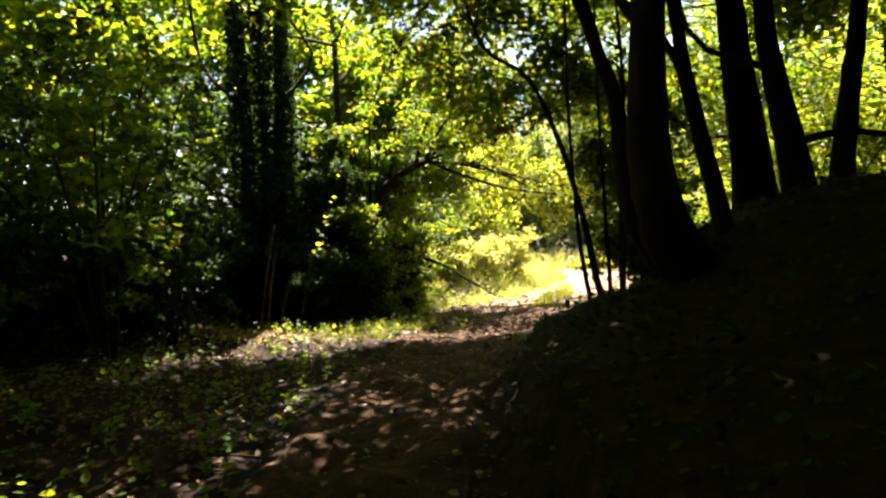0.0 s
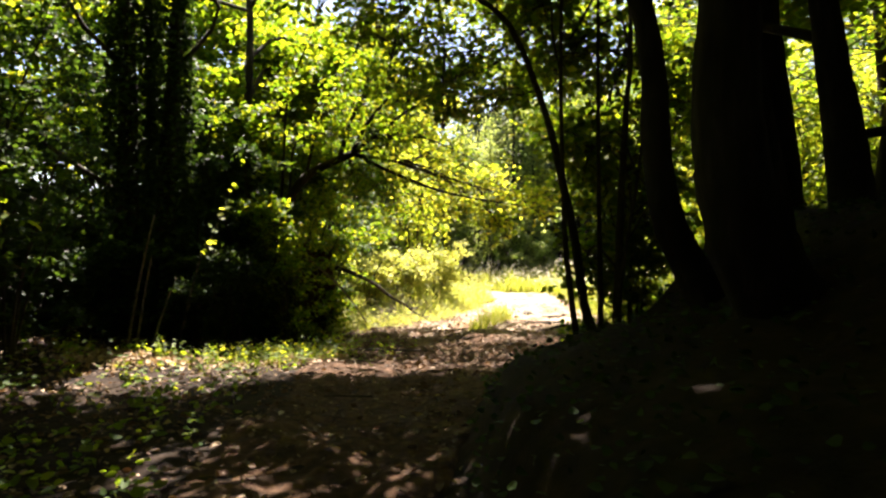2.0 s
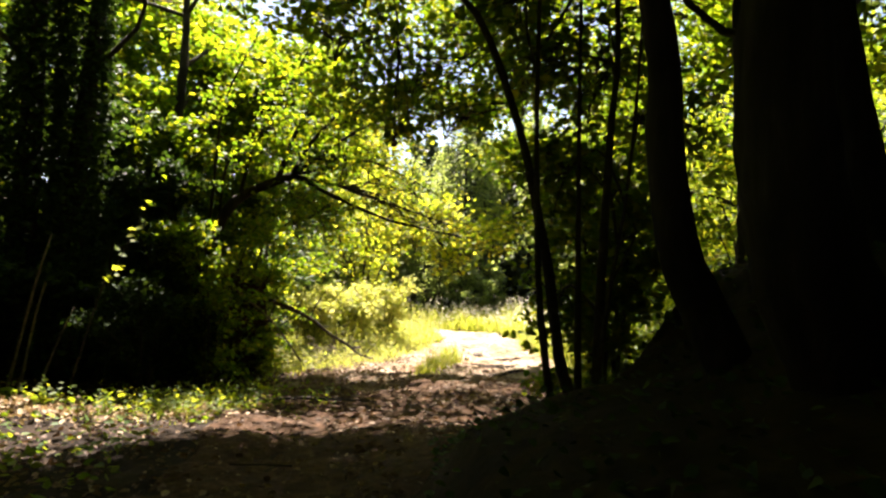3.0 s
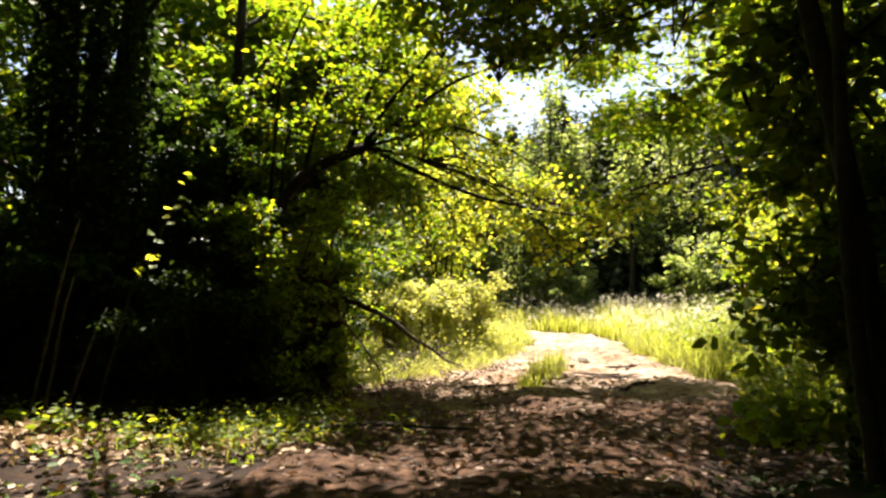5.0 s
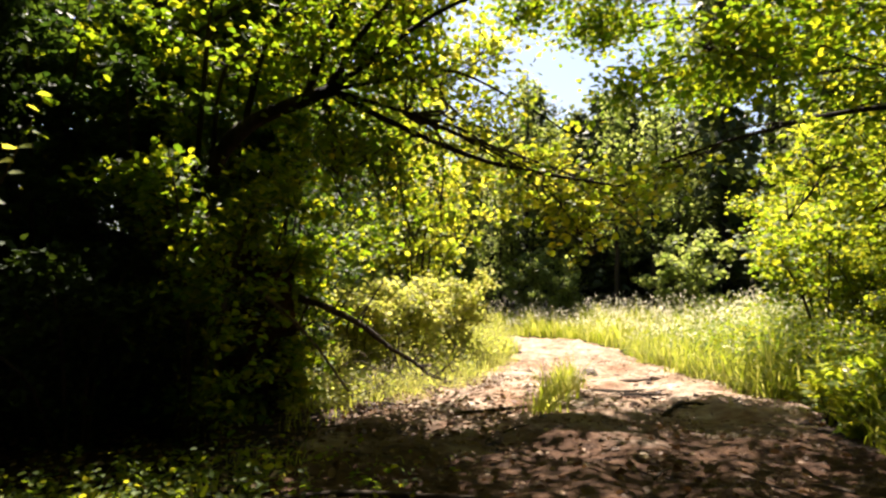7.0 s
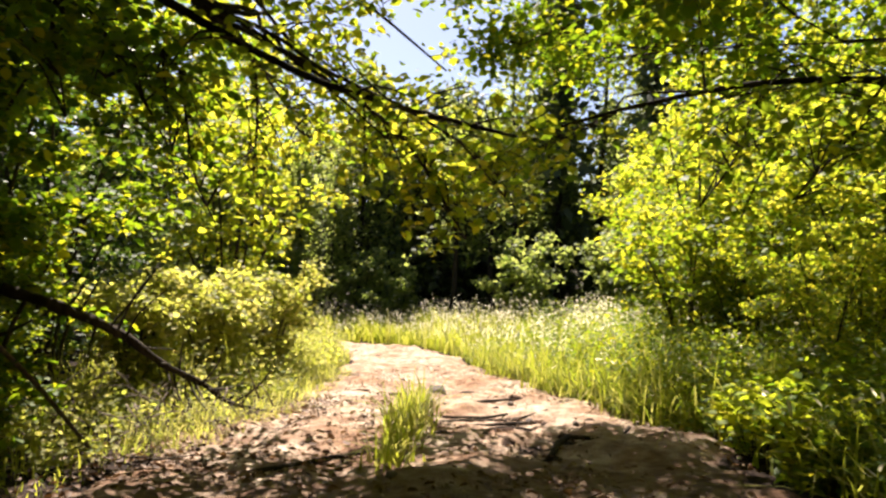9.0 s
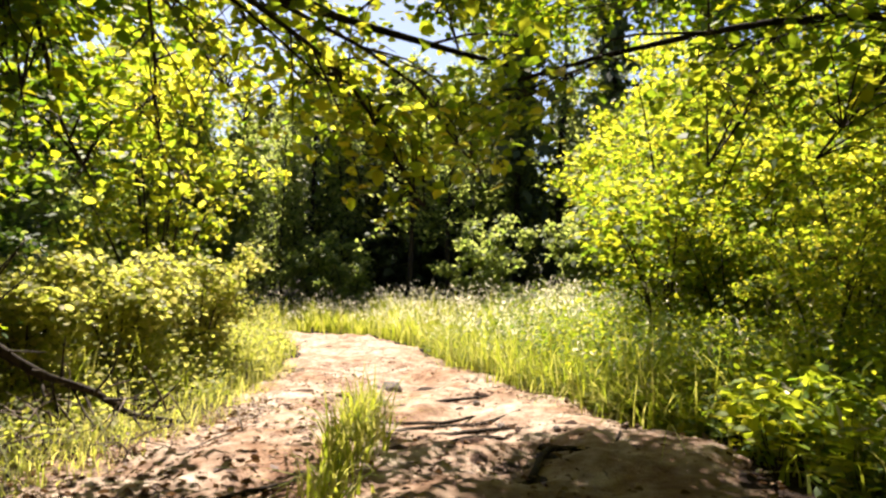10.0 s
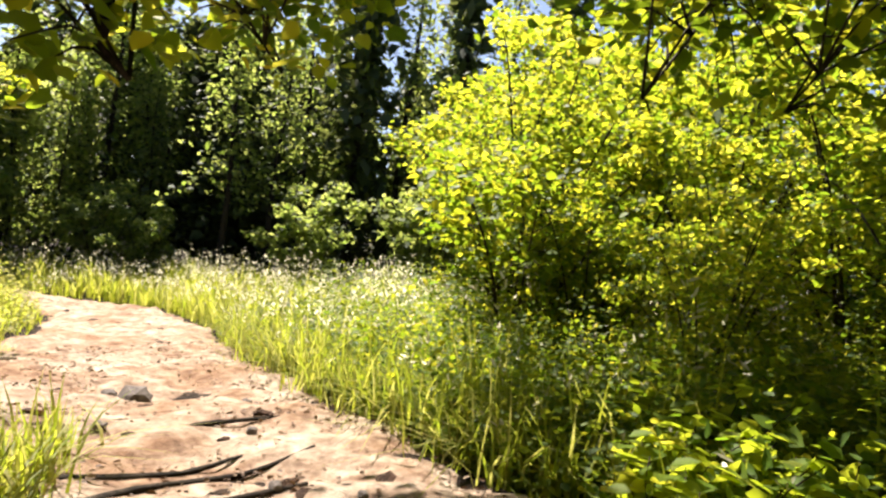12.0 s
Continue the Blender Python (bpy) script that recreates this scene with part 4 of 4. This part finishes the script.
mid_bush = shrub("mid-green hazel bush beyond the meadow", on(12.5, 17.5), 10, 4.8, 2.2, 4, 0.12, M_MID, "meadow bushes", low=0.02, twigs=4, spread=0.17)
for k, (x, y, sc) in enumerate(((13, 22.5, 1.1), (11.2, 15.4, 0.9), (9.6, 14.2, 0.7), (15.5, 25, 1.2), (15, 19, 1.4), (18, 22, 1.6), (10.4, 11.8, 0.9), (19, 28, 1.6), (9.4, 18.0, 0.5), (11.6, 18.8, 0.7), (8.8, 16.2, 0.45),
                                (6.6, 11.2, 0.8), (18.5, 17.0, 1.6), (23, 19, 2.0), (20, 12.5, 1.8), (15.5, 15.0, 1.2), (10.2, 16.6, 0.6), (12.2, 20.6, 0.8), (9.8, 9.6, 1.0), (12.5, 10.5, 1.3), (8.4, 12.6, 0.8), (17.6, 26.3, 1.7), (21.5, 28.5, 2.2), (24.5, 25.0, 2.6))):
    copy_thing((mid_bush, lime_bush, mid_bush)[k % 3], Matrix.Translation(on(x, y)) @ Matrix.Rotation(k * 1.1, 4, "Z") @ Matrix.Scale(sc, 4))
shrub("large-leaved yellow-green hazel bush at the meadow edge", on(9.1, 18.9), 8, 3.5, 1.5, 3, 0.125, M_MID, "meadow bushes", low=0.35, twigs=3, limbs=7, spread=0.2)
for k, (x, y, sc) in enumerate(((8.6, 13.6, 0.5), (7.6, 12.9, 0.42), (10.2, 13.0, 0.8), (13.5, 14.5, 1.2))):
    copy_thing((bush_a, bush_b)[k % 2], Matrix.Translation(on(x, y)) @ Matrix.Rotation(k * 1.3, 4, "Z") @ Matrix.Scale(sc, 4))

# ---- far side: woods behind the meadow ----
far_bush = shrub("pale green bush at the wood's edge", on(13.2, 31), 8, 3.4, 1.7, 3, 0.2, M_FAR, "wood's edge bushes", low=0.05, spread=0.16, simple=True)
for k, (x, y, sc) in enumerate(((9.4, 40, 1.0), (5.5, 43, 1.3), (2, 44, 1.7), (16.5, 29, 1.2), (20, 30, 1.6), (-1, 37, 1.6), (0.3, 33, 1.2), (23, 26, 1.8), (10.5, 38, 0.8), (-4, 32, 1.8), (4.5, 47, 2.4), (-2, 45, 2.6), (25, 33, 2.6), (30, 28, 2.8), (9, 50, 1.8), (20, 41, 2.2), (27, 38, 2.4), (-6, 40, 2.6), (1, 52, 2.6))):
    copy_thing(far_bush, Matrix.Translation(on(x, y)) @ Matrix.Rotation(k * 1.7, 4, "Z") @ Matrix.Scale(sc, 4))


def conifer(at, height, reach, first, label, mat, n=70, per=6, leaf=0.45, girth=0.15, name="conifer", group="conifers"):
    ob = thing(name, at, label, "tree", group)
    sw = Sweep()
    sw.add(curve_points([(0, 0, -0.2), (0.12, 0, height * 0.35), (-0.08, 0.1, height * 0.7), (0, 0.05, height)], 14), np.linspace(girth, 0.02, 14), 8, 0.03)
    sw.make("trunk", M_BARK, ob)
    sw2, anchors = Sweep(), []
    for k in range(n):
        f = k / n
        h = height * (first + (0.99 - first) * f)
        a = k * 2.4 + RNG.uniform(-0.5, 0.5)
        ln = 0.2 + reach * (1 - f) ** 0.9 * RNG.uniform(0.25, 1.25)
        d = np.array([math.cos(a), math.sin(a), 0])
        line = curve_points([(0, 0, h), d * ln * 0.5 + [0, 0, h + 0.1], d * ln + [0, 0, h - 0.3 * ln]], 5)
        sw2.add(line[[0, 2, 4]], [0.02, 0.012, 0.005], 3)
        anchors.append(line[1:])
    twig_mass(sw2, ob, M_BARK)
    crown("crown", anchors, per, leaf, 0.3, mat, ob, 0.6, 0.5, True)
    return ob


con = conifer(on(9.8, 45.6), 13, 1.5, 0.25, "slender dark pole-like conifer in the wood", M_SPRUCE, 60, 4, 0.3, 0.12)
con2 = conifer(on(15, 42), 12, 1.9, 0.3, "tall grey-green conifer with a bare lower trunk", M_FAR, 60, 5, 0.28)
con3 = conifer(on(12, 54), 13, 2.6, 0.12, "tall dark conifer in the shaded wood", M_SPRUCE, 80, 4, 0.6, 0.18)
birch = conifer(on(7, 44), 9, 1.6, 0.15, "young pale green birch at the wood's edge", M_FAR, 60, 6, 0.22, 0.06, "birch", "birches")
k = 0
for x0, y0, x1, y1, n, kinds in ((2, 46, 30, 33, 9, (birch, con2)), (0, 50, 36, 34, 13, (con, con2, con3)), (-6, 55, 42, 37, 18, (con2, con3)), (-10, 58, 46, 39, 22, (con3,)), (-14, 62, 54, 42, 26, (con3,))):
    for q in range(n):
        t = (q + RNG.uniform(-0.4, 0.4)) / n
        x, y = x0 + (x1 - x0) * t, y0 + (y1 - y0) * t + 2.5 * math.sin(3.1 * t) + RNG.uniform(-1, 1)
        if n < 14 and 0.36 < (x - 2.6) / (y - 13.6) < 0.58:      # a dark opening into the wood
            continue
        copy_thing(kinds[k % len(kinds)], Matrix.Translation(on(x, y)) @ Matrix.Rotation(k * 2.1, 4, "Z") @ Matrix.Diagonal((1, 1, RNG.uniform(0.75, 1.15), 1)))
        k += 1
for x, y in ((12.9, 37.0), (15.2, 37.4), (14.2, 41.5), (16.0, 42.0)):
    copy_thing(con2 if y < 40 else con3, Matrix.Translation(on(x, y)) @ Matrix.Rotation(x, 4, "Z"))
for q in range(14):      # dense dark stand behind the opening
    y = 45.5 + 1.6 * (q % 3)
    copy_thing(con3, Matrix.Translation(on(2.6 + (0.36 + 0.018 * q) * (y - 13.6), y)) @ Matrix.Rotation(q * 1.9, 4, "Z"))
for q, (x, y, h) in enumerate(((17.5, 39.5, 1.45), (19.5, 38.0, 1.6), (21.5, 37.0, 1.5), (23.5, 35.5, 1.65), (25.5, 34.0, 1.5), (27.5, 32.5, 1.6), (30.0, 31.0, 1.6), (20.5, 40.5, 1.8), (25.0, 38.0, 1.8))):
    copy_thing((con2, con3)[q % 2], Matrix.Translation(on(x, y)) @ Matrix.Rotation(q * 1.3, 4, "Z") @ Matrix.Diagonal((1.25, 1.25, h, 1)))
for q, (x, y, sc) in enumerate(((6.8, 44.0, 1.2), (8.6, 43.0, 1.05), (10.4, 44.2, 1.25), (11.8, 42.4, 1.0), (13.0, 44.0, 1.2), (5.0, 45.5, 1.3))):
    copy_thing((birch, birch, con2)[q % 3], Matrix.Translation(on(x, y)) @ Matrix.Rotation(q * 2.3, 4, "Z") @ Matrix.Scale(sc, 4))
log = thing("fallen_log", on(14.3, 38.0, 0.9), "pale fallen log lying in the dark wood", "log")
sw = Sweep()
sw.add(curve_points([(-1.4, 0.5, 0.35), (0, 0, 0.1), (1.6, -0.4, -0.3)], 8), np.linspace(0.09, 0.14, 8), 9, 0.05)
sw.make("stem", M_PALE, log)

# ---- grass and herbs ----


def scatter(n, x0, x1, y0, y1, side, lo, hi):
    p = np.stack([RNG.uniform(x0, x1, n), RNG.uniform(y0, y1, n)], 1)
    off, sd = path_offset(p[:, 0], p[:, 1])
    ok = (off > lo) & (off < hi)
    if side:
        ok &= sd == side
    p, off = p[ok], off[ok]
    ok = (np.abs(p[:, 0] - 6.0) > 0.9) | (np.abs(p[:, 1] - 14.9) > 0.8) | (RNG.random(len(p)) < 0.2)      # thin where broad-leaved plants grow
    p, off = p[ok], off[ok]
    return np.stack([p[:, 0], p[:, 1], land(p[:, 0], p[:, 1]) - 0.02], 1), off


def herbs(roots, heights, leaf, per):
    """Leafy upright weeds: leaves set round a stem."""
    n = len(roots)
    t = np.tile(np.linspace(0.2, 1, per), n)
    r = np.repeat(roots, per, 0)
    h = np.repeat(heights, per)
    c = r + np.stack([np.zeros(n * per), np.zeros(n * per), h * t], 1) + RNG.normal(0, 0.03, (n * per, 3))
    a = RNG.uniform(0, 2 * np.pi, n * per)
    along = np.stack([np.cos(a), np.sin(a), np.full(n * per, 0.15)], 1)
    return leaf_arrays(c, leaf * RNG.uniform(0.6, 1.3, n * per) * (1.15 - 0.5 * t), 0.6, 0.1, along)


r, off = scatter(46000, 1, 22, 11.5, 42, 1, 1.0, 6)
far = np.clip(r[:, 1] - 14, 0, 24)
clump = 0.75 + 0.35 * np.sin(r[:, 0] * 2.3 + 1.7 * np.sin(r[:, 1] * 1.9)) * np.sin(r[:, 1] * 2.1)
hh = RNG.uniform(0.7, 1.5, len(r)) * (0.7 + 0.3 * step(1.0, 1.3, off)) * clump
v, f = blades(r, hh, RNG.uniform(0.014, 0.03, len(r)) * (1 + 0.05 * far), 0.5)
tagged(quick_mesh("meadow_grass", v, f, M_GRASS), "tall sunlit yellow-green meadow grass beside the path", "grass", kind="stuff")
r2, off2 = scatter(24000, 3, 10, 12, 34, 1, 1.01, 1.28)
v, f = blades(r2, RNG.uniform(0.5, 1.2, len(r2)) * (0.75 + 0.25 * step(1.01, 1.06, off2)) * (0.8 + 0.3 * np.sin(r2[:, 0] * 3.1) * np.sin(r2[:, 1] * 2.3)), RNG.uniform(0.014, 0.032, len(r2)), 0.75)
tagged(quick_mesh("verge_grass", v, f, M_GRASS), "dense arching grass along the sunny path edge", "grass", kind="stuff")
s = RNG.random(len(r)) < 0.2 + 0.25 * step(17, 23, r[:, 1])
top = r[s] + np.stack([RNG.normal(0, 0.06, s.sum()), RNG.normal(0, 0.06, s.sum()), hh[s] * 1.02], 1)
v, f = leaf_arrays(np.repeat(top, 3, 0) + RNG.normal(0, 0.03, (3 * s.sum(), 3)), RNG.uniform(0.05, 0.11, 3 * s.sum()), 0.3, -0.8)
tagged(quick_mesh("grass_seed_heads", v, f, M_SEED), "pale feathery seed heads above the meadow grass", "grass", kind="stuff")

r, off = scatter(9000, 3, 14, 11.5, 26, 1, 1.0, 4)
hh = RNG.uniform(0.3, 1.0, len(r)) * (0.5 + 0.5 * step(1.0, 1.3, off) + 0.5 * step(1.5, 2.5, off))
v, f = herbs(r, hh, 0.115, 8)
r3, off3 = scatter(5000, 3, 9, 11.5, 24, 1, 1.06, 1.3)
v3, f3 = herbs(r3, RNG.uniform(0.2, 0.7, len(r3)), 0.1, 7)
tagged(quick_mesh("verge_herbs", v3, f3, M_HERB), "green weeds at the foot of the verge grass", "herbs", kind="stuff")
tagged(quick_mesh("meadow_herbs", v, f, M_HERB), "leafy green nettles and herbs among the grass", "herbs", kind="stuff")

r, off = scatter(7000, 4.5, 10, 13.5, 20, 1, 1.0, 2.2)
v, f = herbs(r, RNG.uniform(0.4, 1.25, len(r)) * (0.4 + 0.6 * step(1.0, 1.25, off)), 0.095, 9)
tagged(quick_mesh("verge_herbs", v, f, M_MID), "tall leafy yellow-green weeds crowding the path edge", "herbs", kind="stuff")

r, off = scatter(24000, -3, 7, 15.0, 44, -1, 1.0, 3.2)
r, off = r[r[:, 0] > -0.8], off[r[:, 0] > -0.8]
hh = RNG.uniform(0.35, 1.1, len(r)) * (0.35 + 0.65 * step(1.0, 1.5, off)) * (0.5 + 0.5 * step(19, 20.5, r[:, 1]))
v, f = blades(r, hh, RNG.uniform(0.008, 0.018, len(r)) * (1 + 0.05 * np.clip(r[:, 1] - 15, 0, 20)), 0.55)
tagged(quick_mesh("verge_grass", v, f, M_GRASS), "sunlit long grass between path and fallen branch", "grass", kind="stuff")
r, off = scatter(4500, -1, 6, 16.0, 36, -1, 1.05, 2.4)
v, f = herbs(r, RNG.uniform(0.3, 1.2, len(r)) * (0.5 + 0.5 * step(1.05, 1.5, off)) * (0.45 + 0.8 * step(19, 21, r[:, 1])), 0.1, 8)
tagged(quick_mesh("verge_herbs", v, f, M_SUN_STRAW), "pale leafy herbs growing through the verge grass", "herbs", kind="stuff")


def tuft(at, n, spread, lo, hi, label, width=0.012):
    p = RNG.normal(0, 1, (n, 2)) * spread
    r = np.stack([p[:, 0], p[:, 1], np.zeros(n)], 1)
    v, f = blades(r, RNG.uniform(lo, hi, n), width * RNG.uniform(0.6, 1.1, n), 0.8)
    ob = quick_mesh("grass_tuft", v, f, M_GRASS)
    ob.location = at
    return tagged(ob, label, "grass", kind="stuff")


for x, y, n, h in ((2.85, 16.6, 120, 0.55), (2.65, 16.25, 90, 0.42), (2.45, 15.85, 90, 0.35), (3.1, 17.05, 90, 0.45), (2.3, 15.5, 60, 0.3), (3.3, 17.5, 100, 0.5), (3.48, 17.95, 120, 0.58), (3.62, 18.35, 70, 0.42)):
    tuft(on(x, y, 0.03), int(n * 0.65), 0.11, h * 0.45, h * 1.25, "bright green grass tuft growing on the path", 0.028)
# tall arching clumps that lean out over the right-hand edge of the path
side_line = np.stack([np.gradient(PATH_LINE[:, 1]), -np.gradient(PATH_LINE[:, 0])], 1)
edge_line = PATH_LINE + unit(side_line) * (PATH_HALF * 1.06)[:, None]
for q, y in enumerate(np.arange(16.2, 24.5, 0.42)):
    k = int(np.argmin(np.abs(edge_line[:, 1] - y)))
    x = edge_line[k, 0] + 0.12 * math.sin(q * 2.1)
    tuft(on(x, y, -0.02), 75, 0.15, 0.5, 0.95 + 0.2 * math.sin(q * 1.7), "tall arching yellow-green grass clump at the path edge", 0.024)
for x, y in ((-1.3, 12.0), (-1.7, 12.5), (-1.0, 12.5), (-2.0, 12.0), (-0.8, 13.0), (-1.5, 11.4), (-0.4, 13.6)):
    tuft(on(x, y), 45, 0.24, 0.08, 0.26, "low sunlit grass tuft beside the woodland path")
# Lighter M_MID in these two herb patches brightens them as if sunlit.
r = np.stack([RNG.normal(-1.5, 0.75, 420), RNG.normal(12.4, 0.5, 420), np.zeros(420)], 1)
r[:, 2] = land(r[:, 0], r[:, 1])
v, f = herbs(r, RNG.uniform(0.08, 0.3, 420), 0.075, 7)
tagged(quick_mesh("ground_herbs", v, f, M_MID), "low leafy herbs on the sunlit verge", "herbs", kind="stuff")
r = np.stack([np.concatenate([RNG.normal(-3.2, 0.35, 30), RNG.normal(-4.6, 0.4, 30)]), RNG.normal(12.4, 0.2, 60), np.zeros(60)], 1)
r[:, 2] = land(r[:, 0], r[:, 1])
v, f = herbs(r, RNG.uniform(0.1, 0.35, 60), 0.12, 6)
tagged(quick_mesh("ground_herbs", v, f, M_MID), "broad-leaved herbs in a patch of sun", "herbs", kind="stuff")
# Paler copy of the litter leaf, laid where the sun patch falls.
n = 1500
p = np.stack([np.concatenate([RNG.normal(-3.6, 0.7, 1000), RNG.normal(-1.5, 0.7, 500)]), np.concatenate([RNG.normal(11.9, 0.4, 1000), RNG.normal(12.1, 0.35, 500)])], 1)
c = np.stack([p[:, 0], p[:, 1], land(p[:, 0], p[:, 1]) + RNG.uniform(0.02, 0.09, n)], 1)
v, f = leaf_arrays(c, RNG.uniform(0.05, 0.12, n), 0.6, 0.0, None, 0.55, 0.4)
tagged(quick_mesh("leaf_litter", v, f, M_SUN_LITTER), "heaped dry leaves, paled to show a patch of sun", "leaf litter", kind="stuff")
# dry grass fringe on the left edge of the path
r, off = scatter(13000, -1, 5.5, 16.8, 24, -1, 0.78, 1.12)
v, f = blades(r, RNG.uniform(0.08, 0.5, len(r)) * (0.35 + 0.65 * step(0.74, 1.0, off)), RNG.uniform(0.006, 0.014, len(r)), 0.9)
tagged(quick_mesh("dry_grass", v, f, M_SUN_STRAW), "pale dry grass fringe creeping onto the path", "grass", kind="stuff")
r, off = scatter(5000, -1, 5.0, 14.5, 20, -1, 0.6, 1.1)
r[:, 2] += 0.06
v, f = leaf_arrays(r, RNG.uniform(0.03, 0.09, len(r)), 0.6, 0.0, None, 0.85, 0.5)
tagged(quick_mesh("leaf_litter", v, f, M_LITTER), "brown leaf crumbs along the left edge of the path", "leaf litter", kind="stuff")
# dim undergrowth on the left
r = np.stack([RNG.uniform(-6, -1.4, 380), RNG.uniform(3, 11.5, 380), np.zeros(380)], 1)
r[:, 2] = land(r[:, 0], r[:, 1])
v, f = herbs(r, RNG.uniform(0.08, 0.35, 380), 0.1, 6)
tagged(quick_mesh("undergrowth", v, f, M_HERB), "scattered low green plants on the woodland floor", "herbs", kind="stuff")

# bright plant at the path's edge
fern = thing("broadleaf_plant", on(5.6, 14.7), "bright yellow-green broad-leaved plant at the path edge", "plant")
sw, pts = Sweep(), []
for k in range(16):
    a = RNG.uniform(0, 2 * np.pi)
    ln = RNG.uniform(0.35, 0.75)
    p = curve_points([(0.06 * math.cos(a), 0.06 * math.sin(a), 0), (0.2 * math.cos(a), 0.2 * math.sin(a), ln * 0.7), (0.5 * ln * math.cos(a) + 0.1, 0.5 * ln * math.sin(a), ln)], 7)
    sw.add(p, np.linspace(0.007, 0.003, 7), 4)
    pts.append(p[2:])
sw.make("stalk", M_TWIG, fern)
pts = np.repeat(np.concatenate(pts), 3, 0)
v, f = leaf_arrays(pts + RNG.normal(0, 0.05, pts.shape), RNG.uniform(0.08, 0.16, len(pts)), 0.7, 0.1, None, 0.8)
quick_mesh("foliage", v, f, M_YELLOW, fern)
for x, y, sc in ((5.1, 13.8, 0.8), (6.1, 14.3, 1.1), (6.5, 15.1, 1.2), (5.7, 13.2, 0.8), (6.9, 15.6, 1.2), (5.9, 15.1, 1.0)):
    copy_thing(fern, Matrix.Translation(on(x, y)) @ Matrix.Scale(sc, 4))

# ---- litter, roots and stones ----
n = 17000
p = np.stack([RNG.uniform(-6, 4.5, n), RNG.uniform(1.0, 19.5, n)], 1)
keep = (p[:, 1] < 14.5 + RNG.normal(0, 1.2, n)) | ((p[:, 0] < 0.55 * (p[:, 1] - 12)) & (RNG.random(n) < 0.8))
p = p[keep & ((p[:, 0] < 0.3 + 0.22 * np.clip(p[:, 1] - 5.5, 0, 5)) | (p[:, 1] > 9.5)) & (RNG.random(n) < 1 - 0.45 * (np.abs(p[:, 0] + 0.7) < 1))]
c = np.stack([p[:, 0], p[:, 1], land(p[:, 0], p[:, 1]) + 0.025 + 0.035 * (path_offset(p[:, 0], p[:, 1])[0] < 1)], 1)
v, f = leaf_arrays(c, RNG.uniform(0.035, 0.095, len(c)), 0.6, 0.0, None, 0.9, 0.5)
tagged(quick_mesh("leaf_litter", v, f, M_LITTER), "dry brown fallen leaves scattered over the ground", "leaf litter", kind="stuff")


n = 9000
p = np.stack([RNG.uniform(0, 7, n), RNG.uniform(14, 24, n)], 1)
p = p[RNG.random(n) < 0.35 + 0.65 * (np.sin(p[:, 0] * 2.2 + 1.5 * np.sin(p[:, 1] * 1.4)) > 0.1)]      # drifts
p = p[path_offset(p[:, 0], p[:, 1])[0] < 1]
c = np.stack([p[:, 0], p[:, 1], land(p[:, 0], p[:, 1]) + 0.05], 1)
v, f = leaf_arrays(c, RNG.uniform(0.02, 0.07, len(c)), 0.55, 0.0, None, 0.9, 0.5)
tagged(quick_mesh("leaf_litter", v, f, M_LITTER), "small dry leaf scraps on the sunny path", "leaf litter", kind="stuff")


def stick(pts, r0, r1, label, name="stick", mat=None):
    sw = Sweep()
    sw.add(curve_points(pts, 10), np.linspace(r0, r1, 10), 6, 0.12)
    return tagged(sw.make(name, mat or M_TWIG), label, name)


for k in range(46):
    x, y = RNG.uniform(-5, 3.5), RNG.uniform(3, 17)
    if x > 0.3 and y < 10:
        continue
    a, ln = RNG.uniform(0, np.pi), RNG.uniform(0.2, 0.7)
    d = np.array([math.cos(a), math.sin(a)]) * ln / 2
    lift = 0.09 if path_offset([x], [y])[0][0] < 1 else 0.03
    stick([on(x - d[0], y - d[1], lift), on(x, y, lift + 0.01), on(x + d[0], y + d[1], lift)], 0.012, 0.005, "dry brown fallen stick lying on leaf litter")
for q in (((3.3, 17.1), (3.9, 17.45), (4.6, 17.5), (5.3, 17.7)), ((3.5, 16.4), (4.0, 16.7), (4.5, 16.6)), ((1.2, 16.0), (1.9, 16.2), (2.4, 16.2)), ((4.3, 18.5), (4.9, 18.7), (5.5, 18.6)), ((3.9, 15.6), (4.4, 15.9), (4.9, 15.8), (5.3, 16.1)), ((3.6, 17.75), (4.2, 17.62), (4.8, 17.9)), ((3.75, 16.95), (4.3, 16.85), (4.9, 17.1))):
    stick([on(x, y + 0.07 * math.sin(9 * x), 0.028 + 0.03 * (k % 2)) for k, (x, y) in enumerate(q)], 0.036, 0.014, "gnarled dark tree root crossing the path", "root", M_BARK)
stick([on(-0.8, 12.3, 0.06), on(-0.1, 12.35, 0.09), on(0.9, 12.2, 0.09)], 0.03, 0.015, "fallen dead stick across the path edge", "stick", M_TWIG)
for x, y, s in ((4.75, 20.1, 0.17), (4.55, 20.25, 0.08), (4.1, 18.9, 0.06), (5.1, 18.3, 0.05), (4.6, 17.0, 0.05), (3.6, 18.2, 0.05), (5.6, 19.4, 0.06), (2.2, 15.2, 0.05), (4.9, 16.5, 0.04)):
    lump("stone", on(x, y, 0.06), (s, s * 0.8, s * 0.7), M_STONE, "small dark stone lying on the earth path", "stone", x, 2, 0.3)
for k in range(34):
    x, y = RNG.uniform(3.2, 5.6), RNG.uniform(15.4, 20.6)
    if path_offset([x], [y])[0][0] > 0.9:
        continue
    q = RNG.uniform(0.04, 0.11)
    ob = lump("clod", on(x, y, 0.04), (q * 1.5, q * 0.7, q * 0.32), M_ROOT_SOIL, "flat dark clod of earth and bark on the path", "clod", 20 + k, 2, 0.4)
    ob.rotation_euler = (0, 0, RNG.uniform(-0.9, 0.9))
